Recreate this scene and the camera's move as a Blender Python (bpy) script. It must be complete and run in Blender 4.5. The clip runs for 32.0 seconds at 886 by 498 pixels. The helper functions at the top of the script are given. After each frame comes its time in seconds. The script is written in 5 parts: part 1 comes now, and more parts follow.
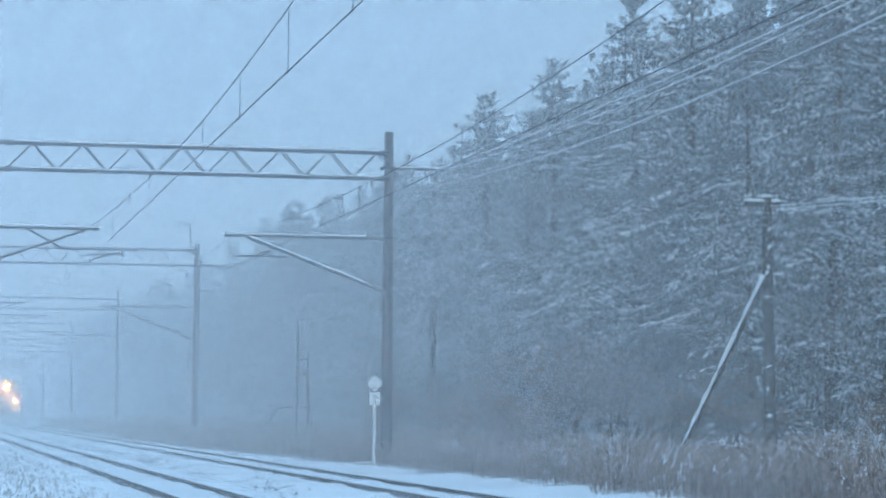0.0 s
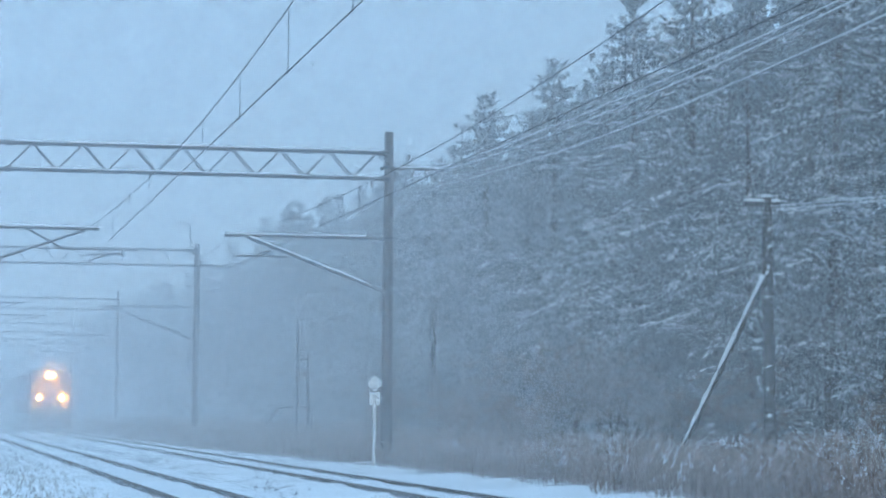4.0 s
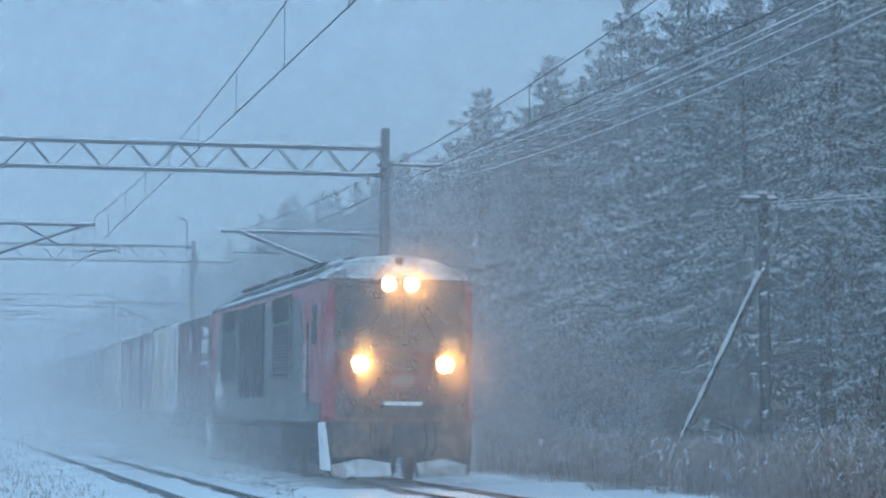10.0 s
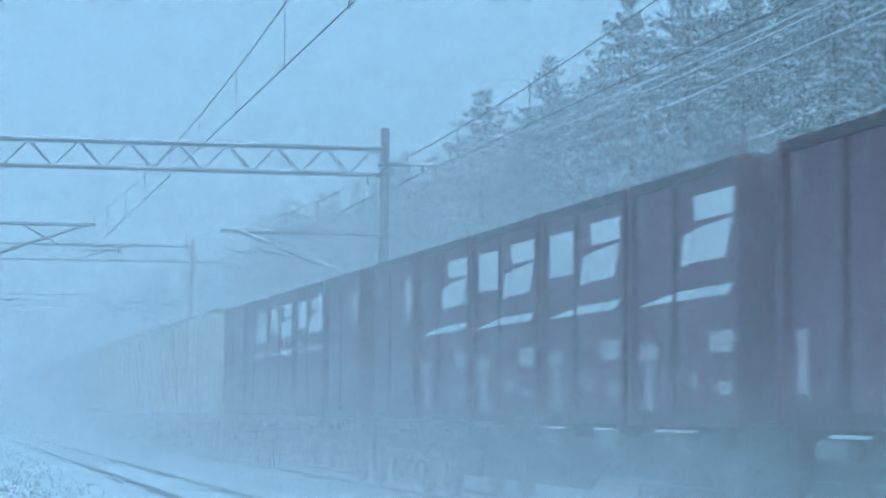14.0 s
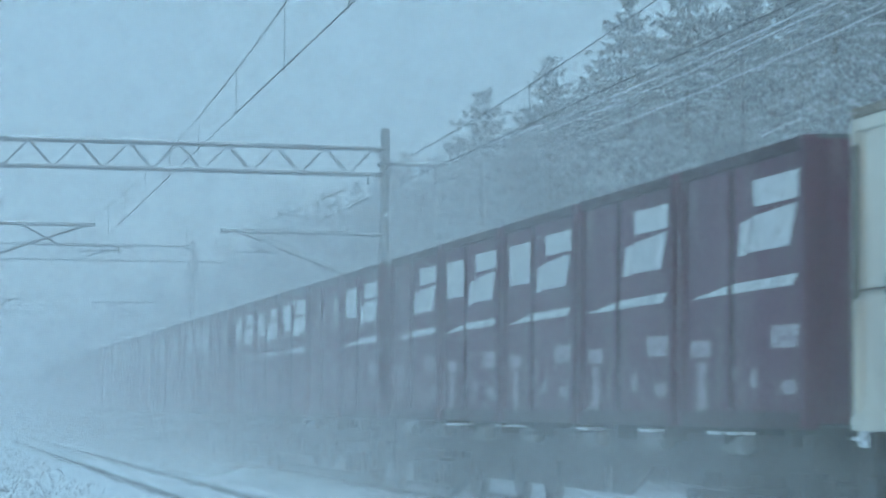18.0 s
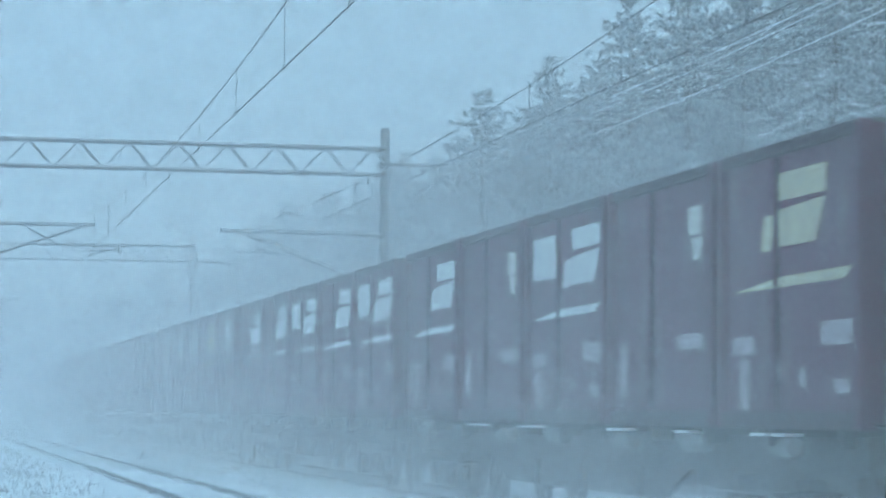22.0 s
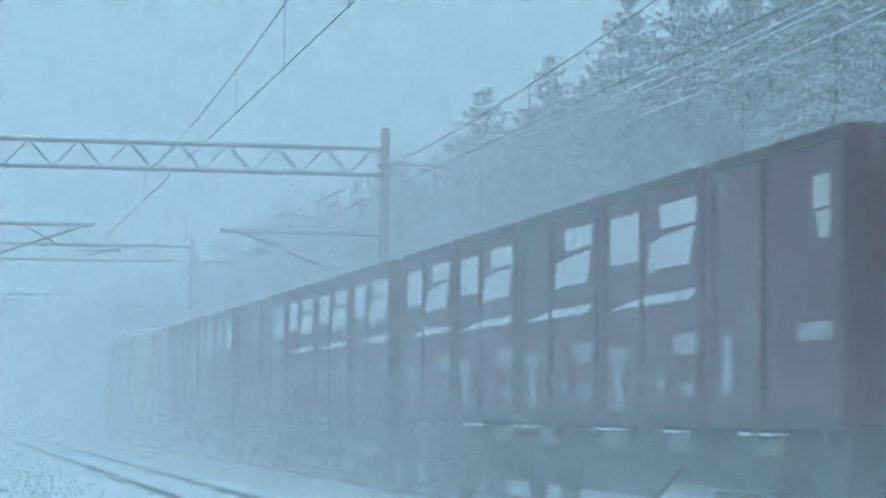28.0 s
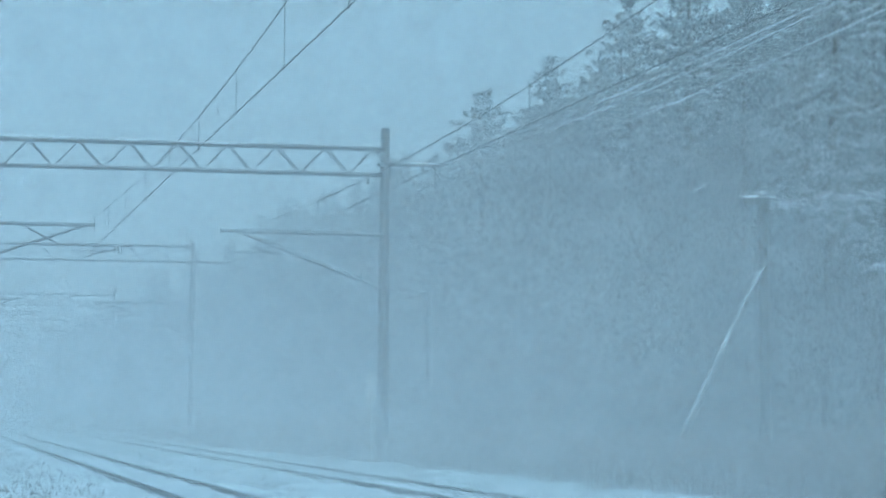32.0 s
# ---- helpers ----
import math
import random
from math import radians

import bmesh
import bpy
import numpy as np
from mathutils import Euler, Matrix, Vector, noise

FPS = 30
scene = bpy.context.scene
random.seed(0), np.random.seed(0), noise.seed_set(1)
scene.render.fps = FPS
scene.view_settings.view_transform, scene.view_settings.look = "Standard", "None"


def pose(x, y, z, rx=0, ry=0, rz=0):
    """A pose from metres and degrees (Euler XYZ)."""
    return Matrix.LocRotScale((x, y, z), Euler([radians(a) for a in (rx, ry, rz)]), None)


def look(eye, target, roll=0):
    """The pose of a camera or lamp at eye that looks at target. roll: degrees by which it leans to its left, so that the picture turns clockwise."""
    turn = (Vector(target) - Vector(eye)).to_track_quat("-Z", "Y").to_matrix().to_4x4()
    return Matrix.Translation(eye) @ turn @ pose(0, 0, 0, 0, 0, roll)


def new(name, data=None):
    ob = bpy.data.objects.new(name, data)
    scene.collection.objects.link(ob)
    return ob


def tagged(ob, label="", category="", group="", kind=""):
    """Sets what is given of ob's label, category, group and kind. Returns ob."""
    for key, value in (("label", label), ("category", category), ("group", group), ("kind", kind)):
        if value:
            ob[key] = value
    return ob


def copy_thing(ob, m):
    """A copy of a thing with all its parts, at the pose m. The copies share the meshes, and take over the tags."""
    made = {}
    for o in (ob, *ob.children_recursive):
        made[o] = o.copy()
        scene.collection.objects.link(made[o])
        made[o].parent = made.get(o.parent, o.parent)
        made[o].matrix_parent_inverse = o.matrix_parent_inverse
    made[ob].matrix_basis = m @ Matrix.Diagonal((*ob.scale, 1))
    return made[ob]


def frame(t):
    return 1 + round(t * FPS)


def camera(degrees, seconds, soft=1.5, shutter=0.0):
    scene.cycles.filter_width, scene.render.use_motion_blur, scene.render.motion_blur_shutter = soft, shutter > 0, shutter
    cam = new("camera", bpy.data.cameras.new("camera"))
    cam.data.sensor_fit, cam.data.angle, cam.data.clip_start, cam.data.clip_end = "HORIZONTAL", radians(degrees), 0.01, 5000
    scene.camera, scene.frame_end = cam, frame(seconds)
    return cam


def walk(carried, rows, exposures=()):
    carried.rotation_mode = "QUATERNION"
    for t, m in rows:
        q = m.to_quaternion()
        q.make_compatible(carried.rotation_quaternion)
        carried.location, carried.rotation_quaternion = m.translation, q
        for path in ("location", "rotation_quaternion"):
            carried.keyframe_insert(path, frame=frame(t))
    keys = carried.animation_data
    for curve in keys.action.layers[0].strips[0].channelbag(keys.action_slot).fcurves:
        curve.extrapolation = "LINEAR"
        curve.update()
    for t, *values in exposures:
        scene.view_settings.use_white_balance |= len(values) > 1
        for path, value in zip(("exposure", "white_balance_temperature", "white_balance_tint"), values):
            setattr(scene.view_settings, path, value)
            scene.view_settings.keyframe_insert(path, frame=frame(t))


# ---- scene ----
# World: x to the right across the tracks, y along the tracks away from the camera, z up from the top of the rails.
TRACK_NEAR, TRACK_FAR = 4.49, 8.57
HALF_GAUGE = 0.567
GROUND_Z = -0.24

cam = camera(19.4, 32.0, soft=2.0, shutter=0.22)
EYE = (0.0, 0.0, 1.313)


def aim(right_px, down_px):
    """A camera pose a little off the main one, by small angles in units of 1/4591 rad."""
    yaw, lift = 0.2014 + right_px / 4591.0, 0.0619 - down_px / 4591.0
    d = Vector((math.sin(yaw) * math.cos(lift), math.cos(yaw) * math.cos(lift), math.sin(lift)))
    return look(EYE, Vector(EYE) + d * 50, 0.47)


walk(cam, [(0.0, aim(-6.8, -6.3)), (3.0, aim(-6.8, -6.3)), (6.4, aim(-6.8, -6.3)), (7.0, aim(-2.4, -4.2)),
           (7.6, aim(-1.2, -3.2)), (8.5, aim(-0.3, -2.0)), (10.2, aim(0, 0)), (14.0, aim(0, 0)), (22.0, aim(0, 0)), (32.0, aim(0, 0))],
     exposures=[(0.0, 0.13, 6550, 9), (6.0, 0.12, 6600, 10), (8.0, 0.0, 6630, 11), (9.5, -0.08, 6450, 9), (10.6, -0.13, 6100, 4), (11.2, -0.05, 5900, 1),
                (12.2, 0.20, 5750, -2), (13.0, 0.15, 5750, -2), (14.4, 0.10, 5900, -3), (16.6, -0.03, 6500, -3), (18.5, 0.03, 6750, -1), (20.0, 0.12, 6800, 0),
                (25.0, 0.12, 6800, 0), (28.0, 0.12, 6750, -2), (31.0, 0.08, 6750, -4), (31.5, -0.02, 6650, -5), (32.0, -0.08, 6600, -6)])

# ---- light ----
world = bpy.data.worlds.new("snow_sky")
scene.world = world
world.use_nodes = True
wn, wl = world.node_tree.nodes, world.node_tree.links
wn.clear()
sky = wn.new("ShaderNodeTexSky")
sky.sky_type, sky.sun_disc = "NISHITA", False
sky.sun_elevation, sky.sun_rotation = radians(12), radians(200)
sky_bg = wn.new("ShaderNodeBackground")
sky_bg.inputs[1].default_value = 0.05
cloud_bg = wn.new("ShaderNodeBackground")
cloud_bg.inputs[0].default_value = (0.292, 0.545, 0.832, 1)
cloud_bg.inputs[1].default_value = 0.95
both = wn.new("ShaderNodeAddShader")
wout = wn.new("ShaderNodeOutputWorld")
wl.new(sky.outputs[0], sky_bg.inputs[0])
wl.new(sky_bg.outputs[0], both.inputs[0])
wl.new(cloud_bg.outputs[0], both.inputs[1])
wl.new(both.outputs[0], wout.inputs[0])

sun = new("sun", bpy.data.lights.new("sun", "SUN"))
sun.data.energy, sun.data.angle, sun.data.color = 0.5, radians(40), (0.62, 0.86, 1.0)
sun.matrix_world = look((0, 0, 40), (14, 30, 0))
scene.cycles.transparent_max_bounces = 96


# ---- materials ----
def tree_of(name):
    m = bpy.data.materials.new(name)
    m.use_nodes = True
    nt = m.node_tree
    return m, nt, nt.nodes, nt.links, nt.nodes["Principled BSDF"]


def mat(name, c1, c2=None, rough=0.7, metal=0.0, scale=3.0, fine=40.0, bump=0.15, spec=0.3, stain=None, streak=1.0, wide=0.5):
    """A painted or natural surface: two colours mixed by broad noise, fine grain, relief and optional stains."""
    m, nt, n, l, b = tree_of(name)
    c2 = c2 or tuple(v * 0.75 for v in c1)
    co = n.new("ShaderNodeTexCoord")
    mp = n.new("ShaderNodeMapping")
    mp.inputs["Scale"].default_value = (1, 1, 1 / streak)
    l.new(co.outputs["Object"], mp.inputs[0])
    big, small = n.new("ShaderNodeTexNoise"), n.new("ShaderNodeTexNoise")
    big.inputs["Scale"].default_value, small.inputs["Scale"].default_value = scale, fine
    big.inputs["Detail"].default_value = 5
    l.new(mp.outputs[0], big.inputs["Vector"]), l.new(co.outputs["Object"], small.inputs["Vector"])
    mx = n.new("ShaderNodeMix")
    mx.data_type = "RGBA"
    mx.inputs[6].default_value, mx.inputs[7].default_value = (*c1, 1), (*c2, 1)
    rp = n.new("ShaderNodeMapRange")
    rp.inputs[1].default_value, rp.inputs[2].default_value = 0.35, 0.68
    l.new(big.outputs[0], rp.inputs[0]), l.new(rp.outputs[0], mx.inputs[0])
    last = mx.outputs[2]
    if stain:
        st = n.new("ShaderNodeMix")
        st.data_type = "RGBA"
        st.inputs[7].default_value = (*stain, 1)
        sr = n.new("ShaderNodeMapRange")
        sr.inputs[1].default_value, sr.inputs[2].default_value, sr.inputs[4].default_value = wide, wide + 0.2, 0.85
        sn = n.new("ShaderNodeTexNoise")
        sn.inputs["Scale"].default_value, sn.inputs["Detail"].default_value = scale * 2.7, 8
        l.new(mp.outputs[0], sn.inputs["Vector"]), l.new(sn.outputs[0], sr.inputs[0])
        l.new(sr.outputs[0], st.inputs[0]), l.new(last, st.inputs[6])
        last = st.outputs[2]
    l.new(last, b.inputs["Base Color"])
    b.inputs["Roughness"].default_value, b.inputs["Metallic"].default_value = rough, metal
    b.inputs["Specular IOR Level"].default_value = spec
    if bump:
        bp = n.new("ShaderNodeBump")
        bp.inputs["Strength"].default_value, bp.inputs["Distance"].default_value = bump, 0.02
        l.new(small.outputs[0], bp.inputs["Height"]), l.new(bp.outputs[0], b.inputs["Normal"])
    return m


def snowy(name, under1, under2, cover=0.45, soft=0.3, scale=6.0, amount=0.35, snow=(0.72, 0.78, 0.86), leaf=False):
    """A surface on whose upward faces snow lies."""
    m, nt, n, l, b = tree_of(name)
    co, geo = n.new("ShaderNodeTexCoord"), n.new("ShaderNodeNewGeometry")
    sep = n.new("ShaderNodeSeparateXYZ")
    l.new(geo.outputs["Normal"], sep.inputs[0])
    ab = n.new("ShaderNodeMath")
    ab.operation = "ABSOLUTE" if leaf else "ADD"
    ab.inputs[1].default_value = 0
    l.new(sep.outputs["Z"], ab.inputs[0])
    no = n.new("ShaderNodeTexNoise")
    no.inputs["Scale"].default_value, no.inputs["Detail"].default_value = scale, 4
    l.new(co.outputs["Object"], no.inputs["Vector"])
    ma = n.new("ShaderNodeMath")
    ma.operation = "MULTIPLY_ADD"
    ma.inputs[1].default_value, ma.inputs[2].default_value = amount * 2, -amount
    l.new(no.outputs[0], ma.inputs[0])
    ad = n.new("ShaderNodeMath")
    l.new(ab.outputs[0], ad.inputs[0]), l.new(ma.outputs[0], ad.inputs[1])
    rp = n.new("ShaderNodeMapRange")
    rp.inputs[1].default_value, rp.inputs[2].default_value = cover, cover + soft
    l.new(ad.outputs[0], rp.inputs[0])
    base = n.new("ShaderNodeMix")
    base.data_type = "RGBA"
    base.inputs[6].default_value, base.inputs[7].default_value = (*under1, 1), (*under2, 1)
    l.new(geo.outputs["Random Per Island"], base.inputs[0])
    mx = n.new("ShaderNodeMix")
    mx.data_type = "RGBA"
    mx.inputs[7].default_value = (*snow, 1)
    l.new(base.outputs[2], mx.inputs[6]), l.new(rp.outputs[0], mx.inputs[0])
    l.new(mx.outputs[2], b.inputs["Base Color"])
    b.inputs["Roughness"].default_value, b.inputs["Specular IOR Level"].default_value = 0.85, 0.2
    return m


def glow(name, color, strength):
    m, nt, n, l, b = tree_of(name)
    b.inputs["Emission Color"].default_value, b.inputs["Emission Strength"].default_value = (*color, 1), strength
    b.inputs["Base Color"].default_value = (*color, 1)
    return m


def mist(name, alpha, low, high, side_in, side_out, scale=0.18, contrast=0.7, forward=0.5):
    """Airborne snow as pale haze put on a flat see-through sheet: it thins out upwards between the heights low and high
    and towards its sides (half widths, from the veil's middle).
    """
    m, nt, n, l, b = tree_of(name)
    n.remove(b)
    out = n["Material Output"]
    co = n.new("ShaderNodeTexCoord")
    sep = n.new("ShaderNodeSeparateXYZ")
    l.new(co.outputs["Object"], sep.inputs[0])

    def ramp(sock, a, z, kind="SMOOTHSTEP"):
        r = n.new("ShaderNodeMapRange")
        r.interpolation_type = kind
        r.inputs[1].default_value, r.inputs[2].default_value = a, z
        r.inputs[3].default_value, r.inputs[4].default_value = 1, 0
        l.new(sock, r.inputs[0])
        return r.outputs[0]

    def mul(a, c):
        k = n.new("ShaderNodeMath")
        k.operation = "MULTIPLY"
        l.new(a, k.inputs[0])
        if isinstance(c, float):
            k.inputs[1].default_value = c
        else:
            l.new(c, k.inputs[1])
        return k.outputs[0]

    ax = n.new("ShaderNodeMath")
    ax.operation = "ABSOLUTE"
    l.new(sep.outputs["X"], ax.inputs[0])
    info = n.new("ShaderNodeObjectInfo")
    mp = n.new("ShaderNodeMapping")
    off = n.new("ShaderNodeVectorMath")
    off.operation = "SCALE"
    off.inputs[0].default_value = (57, 91, 33)
    l.new(info.outputs["Random"], off.inputs[3])
    l.new(co.outputs["Object"], mp.inputs[0]), l.new(off.outputs[0], mp.inputs[1])
    no = n.new("ShaderNodeTexNoise")
    no.inputs["Scale"].default_value, no.inputs["Detail"].default_value = scale, 4
    l.new(mp.outputs[0], no.inputs["Vector"])
    nr = n.new("ShaderNodeMapRange")
    nr.inputs[1].default_value, nr.inputs[2].default_value = 0.3, 0.7
    nr.inputs[3].default_value, nr.inputs[4].default_value = 1 - contrast, 1 + contrast
    l.new(no.outputs[0], nr.inputs[0])
    a = mul(mul(mul(ramp(sep.outputs["Z"], low, high), ramp(ax.outputs[0], side_in, side_out)), nr.outputs[0]), alpha)
    df, tl, tr = n.new("ShaderNodeBsdfDiffuse"), n.new("ShaderNodeBsdfTranslucent"), n.new("ShaderNodeBsdfTransparent")
    for s in (df, tl):
        s.inputs[0].default_value = (0.86, 0.89, 0.92, 1)
    half, mx = n.new("ShaderNodeMixShader"), n.new("ShaderNodeMixShader")
    half.inputs[0].default_value = forward
    l.new(df.outputs[0], half.inputs[1]), l.new(tl.outputs[0], half.inputs[2])
    l.new(a, mx.inputs[0]), l.new(tr.outputs[0], mx.inputs[1]), l.new(half.outputs[0], mx.inputs[2])
    l.new(mx.outputs[0], out.inputs[0])
    return m


def bloom_mist(name, share, index):
    """A sheet that bends a share of the light by a few degrees, to imitate lamp bloom; it thins out towards its edges
    (half width 6, height 8).
    """
    m, nt, n, l, b = tree_of(name)
    n.remove(b)
    co, sep, ax = n.new("ShaderNodeTexCoord"), n.new("ShaderNodeSeparateXYZ"), n.new("ShaderNodeMath")
    l.new(co.outputs["Object"], sep.inputs[0])
    ax.operation = "ABSOLUTE"
    l.new(sep.outputs["X"], ax.inputs[0])
    last = None
    for sock, a, z in ((ax.outputs[0], 1.5, 5.5), (sep.outputs["Z"], 3.5, 7.8)):
        r = n.new("ShaderNodeMapRange")
        r.interpolation_type = "SMOOTHSTEP"
        r.inputs[1].default_value, r.inputs[2].default_value, r.inputs[3].default_value, r.inputs[4].default_value = a, z, share if last is None else 1, 0
        l.new(sock, r.inputs[0])
        if last is None:
            last = r.outputs[0]
        else:
            k = n.new("ShaderNodeMath")
            k.operation = "MULTIPLY"
            l.new(last, k.inputs[0]), l.new(r.outputs[0], k.inputs[1])
            last = k.outputs[0]
    tr, rf, mx = n.new("ShaderNodeBsdfTransparent"), n.new("ShaderNodeBsdfRefraction"), n.new("ShaderNodeMixShader")
    rf.inputs["Roughness"].default_value, rf.inputs["IOR"].default_value = 0.7, index
    l.new(last, mx.inputs[0]), l.new(tr.outputs[0], mx.inputs[1]), l.new(rf.outputs[0], mx.inputs[2])
    l.new(mx.outputs[0], n["Material Output"].inputs[0])
    return m


M_SNOW = mat("snow", (0.84, 0.87, 0.91), (0.76, 0.80, 0.86), rough=0.8, scale=0.8, fine=14, bump=0.5)
M_SNOWCAP = mat("lying_snow", (0.80, 0.83, 0.87), (0.70, 0.75, 0.80), rough=0.8, scale=5, fine=30, bump=0.3)
M_RAIL = mat("rail_steel", (0.06, 0.055, 0.055), (0.03, 0.028, 0.028), rough=0.45, metal=0.6, scale=4)
M_BALLAST = mat("snowy_ballast", (0.34, 0.36, 0.40), (0.10, 0.10, 0.11), rough=0.9, scale=9, fine=40, bump=0.6)
M_CONCRETE = mat("mast_concrete", (0.115, 0.105, 0.108), (0.075, 0.068, 0.072), rough=0.85, scale=2, streak=5)
M_STEEL = mat("galvanised_steel", (0.13, 0.14, 0.16), (0.085, 0.095, 0.11), rough=0.6, metal=0.3, scale=5)
M_WIRE = mat("dark_wire", (0.05, 0.055, 0.065), (0.03, 0.032, 0.04), rough=0.6, bump=0)
M_WIRE_SNOW = mat("snowed_wire", (0.74, 0.77, 0.82), (0.56, 0.60, 0.66), rough=0.8, bump=0)
M_PORCELAIN = mat("porcelain", (0.55, 0.56, 0.57), rough=0.3, bump=0)
M_WOOD_POLE = snowy("weathered_pole", (0.022, 0.019, 0.018), (0.034, 0.03, 0.028), cover=0.75, soft=0.2, scale=3, amount=0.5)
M_SIGN = mat("sign_white", (0.80, 0.80, 0.78), (0.68, 0.69, 0.68), rough=0.5, scale=6, bump=0.05)
M_BLACK = mat("black_paint", (0.025, 0.025, 0.028), (0.04, 0.04, 0.042), rough=0.55)
M_BARK = snowy("bark", (0.045, 0.038, 0.034), (0.07, 0.06, 0.052), cover=0.6, soft=0.3, scale=2, amount=0.3)
# needle greys lightened so that they also carry the haze among the trees
M_SPRUCE = snowy("snowed_needles", (0.064, 0.079, 0.089), (0.160, 0.183, 0.198), cover=0.44, soft=0.60, scale=0.55, amount=0.85, leaf=True)
M_TREESNOW = mat("bough_snow", (0.82, 0.86, 0.91), (0.62, 0.67, 0.73), rough=0.85, scale=3, fine=30, bump=0)
M_FROST = snowy("hoar_frosted_twigs", (0.30, 0.31, 0.33), (0.62, 0.65, 0.70), cover=0.35, soft=0.4, scale=1.6, amount=0.5, leaf=True)
M_LARCH = snowy("frosted_twigs", (0.05, 0.048, 0.045), (0.09, 0.085, 0.080), cover=0.50, soft=0.35, scale=1.6, amount=0.35, leaf=True)
M_TWIG = snowy("brown_twigs", (0.12, 0.082, 0.068), (0.24, 0.175, 0.15), cover=0.75, soft=0.3, scale=2, amount=0.4, leaf=True)
M_GRASS = snowy("frosted_dead_grass", (0.095, 0.066, 0.058), (0.34, 0.27, 0.25), cover=0.62, soft=0.3, scale=2, amount=0.5, leaf=True)
M_STUBBLE = snowy("snowed_stubble", (0.22, 0.21, 0.20), (0.50, 0.50, 0.50), cover=0.4, soft=0.3, scale=2, amount=0.5, leaf=True)
M_REDCRUST = mat("snow_crusted_red_paint", (0.24, 0.034, 0.027), (0.12, 0.030, 0.025), rough=0.6, scale=2.4, fine=30, bump=0.3, stain=(0.25, 0.14, 0.115), streak=1.4, wide=0.46)
# the pale stain also puts the snow haze that mutes the red into the paint
M_RED = mat("red_locomotive_paint", (0.34, 0.060, 0.064), (0.28, 0.055, 0.058), rough=0.5, scale=1.2, fine=20, bump=0.05, stain=(0.32, 0.20, 0.21), streak=3, wide=0.45)
M_PINK = mat("faded_pink_panel", (0.50, 0.26, 0.26), (0.42, 0.20, 0.20), rough=0.5, scale=4, bump=0, stain=(0.4, 0.38, 0.38))
M_EMBLEM = mat("crusted_emblem", (0.30, 0.22, 0.20), (0.20, 0.14, 0.125), rough=0.7, scale=6, bump=0.2, stain=(0.17, 0.12, 0.11))
M_GREY = mat("grey_locomotive_paint", (0.135, 0.136, 0.140), (0.10, 0.101, 0.105), rough=0.55, scale=1.1, fine=20, bump=0.05, stain=(0.21, 0.22, 0.235), streak=3)
M_CRUST = mat("brown_crusted_snow", (0.20, 0.125, 0.10), (0.115, 0.066, 0.052), rough=0.85, scale=4, fine=30, bump=0.3)
# crusted brown, made redder to put the headlights' warm glow into the colour
M_FRONT = mat("glow_warmed_brown_paint", (0.060, 0.042, 0.034), (0.115, 0.080, 0.064), rough=0.6, scale=2.6, fine=30, bump=0.2, stain=(0.28, 0.195, 0.155), streak=1.5, wide=0.46)
M_LOUVRE = mat("louvre_black", (0.016, 0.017, 0.019), (0.032, 0.034, 0.037), rough=0.7, scale=2, spec=0.08, stain=(0.12, 0.125, 0.135), streak=2.5, wide=0.58)
M_LOUVRE_EDGE = mat("louvre_slat", (0.115, 0.12, 0.13), (0.06, 0.065, 0.07), rough=0.6, scale=2, spec=0.15)
M_UNDER = mat("underframe_grime", (0.032, 0.032, 0.034), (0.06, 0.058, 0.058), rough=0.8, scale=4, bump=0.3, stain=(0.15, 0.155, 0.165))
# snow mottled between grey and white, for the cab roof and plough
M_ROOFSNOW = mat("mottled_grey_snow", (0.62, 0.64, 0.67), (0.26, 0.25, 0.25), rough=0.85, scale=2.2, fine=30, bump=0.3, stain=(0.74, 0.78, 0.82), wide=0.52)
M_DECKSNOW = mat("dirty_packed_snow", (0.28, 0.29, 0.30), (0.12, 0.125, 0.13), rough=0.85, scale=5, fine=30, bump=0.3)
M_ROOF = snowy("snowed_roof", (0.09, 0.092, 0.10), (0.13, 0.132, 0.14), cover=0.52, soft=0.5, scale=1.4, amount=0.45)
M_PURPLE = mat("maroon_container_paint", (0.120, 0.030, 0.062), (0.088, 0.026, 0.048), rough=0.5, scale=0.9, fine=16, bump=0.08, stain=(0.17, 0.115, 0.13), streak=3, wide=0.52)
M_PURPLE_D = mat("maroon_frame_paint", (0.050, 0.016, 0.026), (0.038, 0.014, 0.022), rough=0.55, scale=1.5, bump=0.1, streak=5)
M_DECAL = mat("white_decal", (0.64, 0.65, 0.66), (0.52, 0.53, 0.55), rough=0.5, scale=3, bump=0, stain=(0.38, 0.36, 0.38))
M_CREAM = mat("cream_decal", (0.52, 0.46, 0.33), (0.44, 0.39, 0.29), rough=0.5, scale=3, bump=0, stain=(0.36, 0.31, 0.24))
M_FAINT = mat("worn_lettering", (0.44, 0.39, 0.42), (0.30, 0.24, 0.27), rough=0.6, scale=5, bump=0, stain=(0.15, 0.06, 0.09))
M_WHITE = mat("white_container_paint", (0.70, 0.70, 0.68), (0.62, 0.62, 0.61), rough=0.5, scale=0.9, fine=16, bump=0.08, stain=(0.54, 0.53, 0.50), streak=6, wide=0.52)
M_OFFWHITE = mat("dirty_white_container_paint", (0.66, 0.625, 0.55), (0.55, 0.52, 0.46), rough=0.5, scale=0.9, fine=16, bump=0.08, stain=(0.42, 0.365, 0.315), streak=8, wide=0.46)
M_FADED = mat("faded_lettering", (0.46, 0.43, 0.41), (0.54, 0.50, 0.47), rough=0.6, scale=4, bump=0)
M_RUST = mat("rusty_frame_paint", (0.29, 0.25, 0.215), (0.18, 0.15, 0.125), rough=0.8, scale=4, bump=0.2)
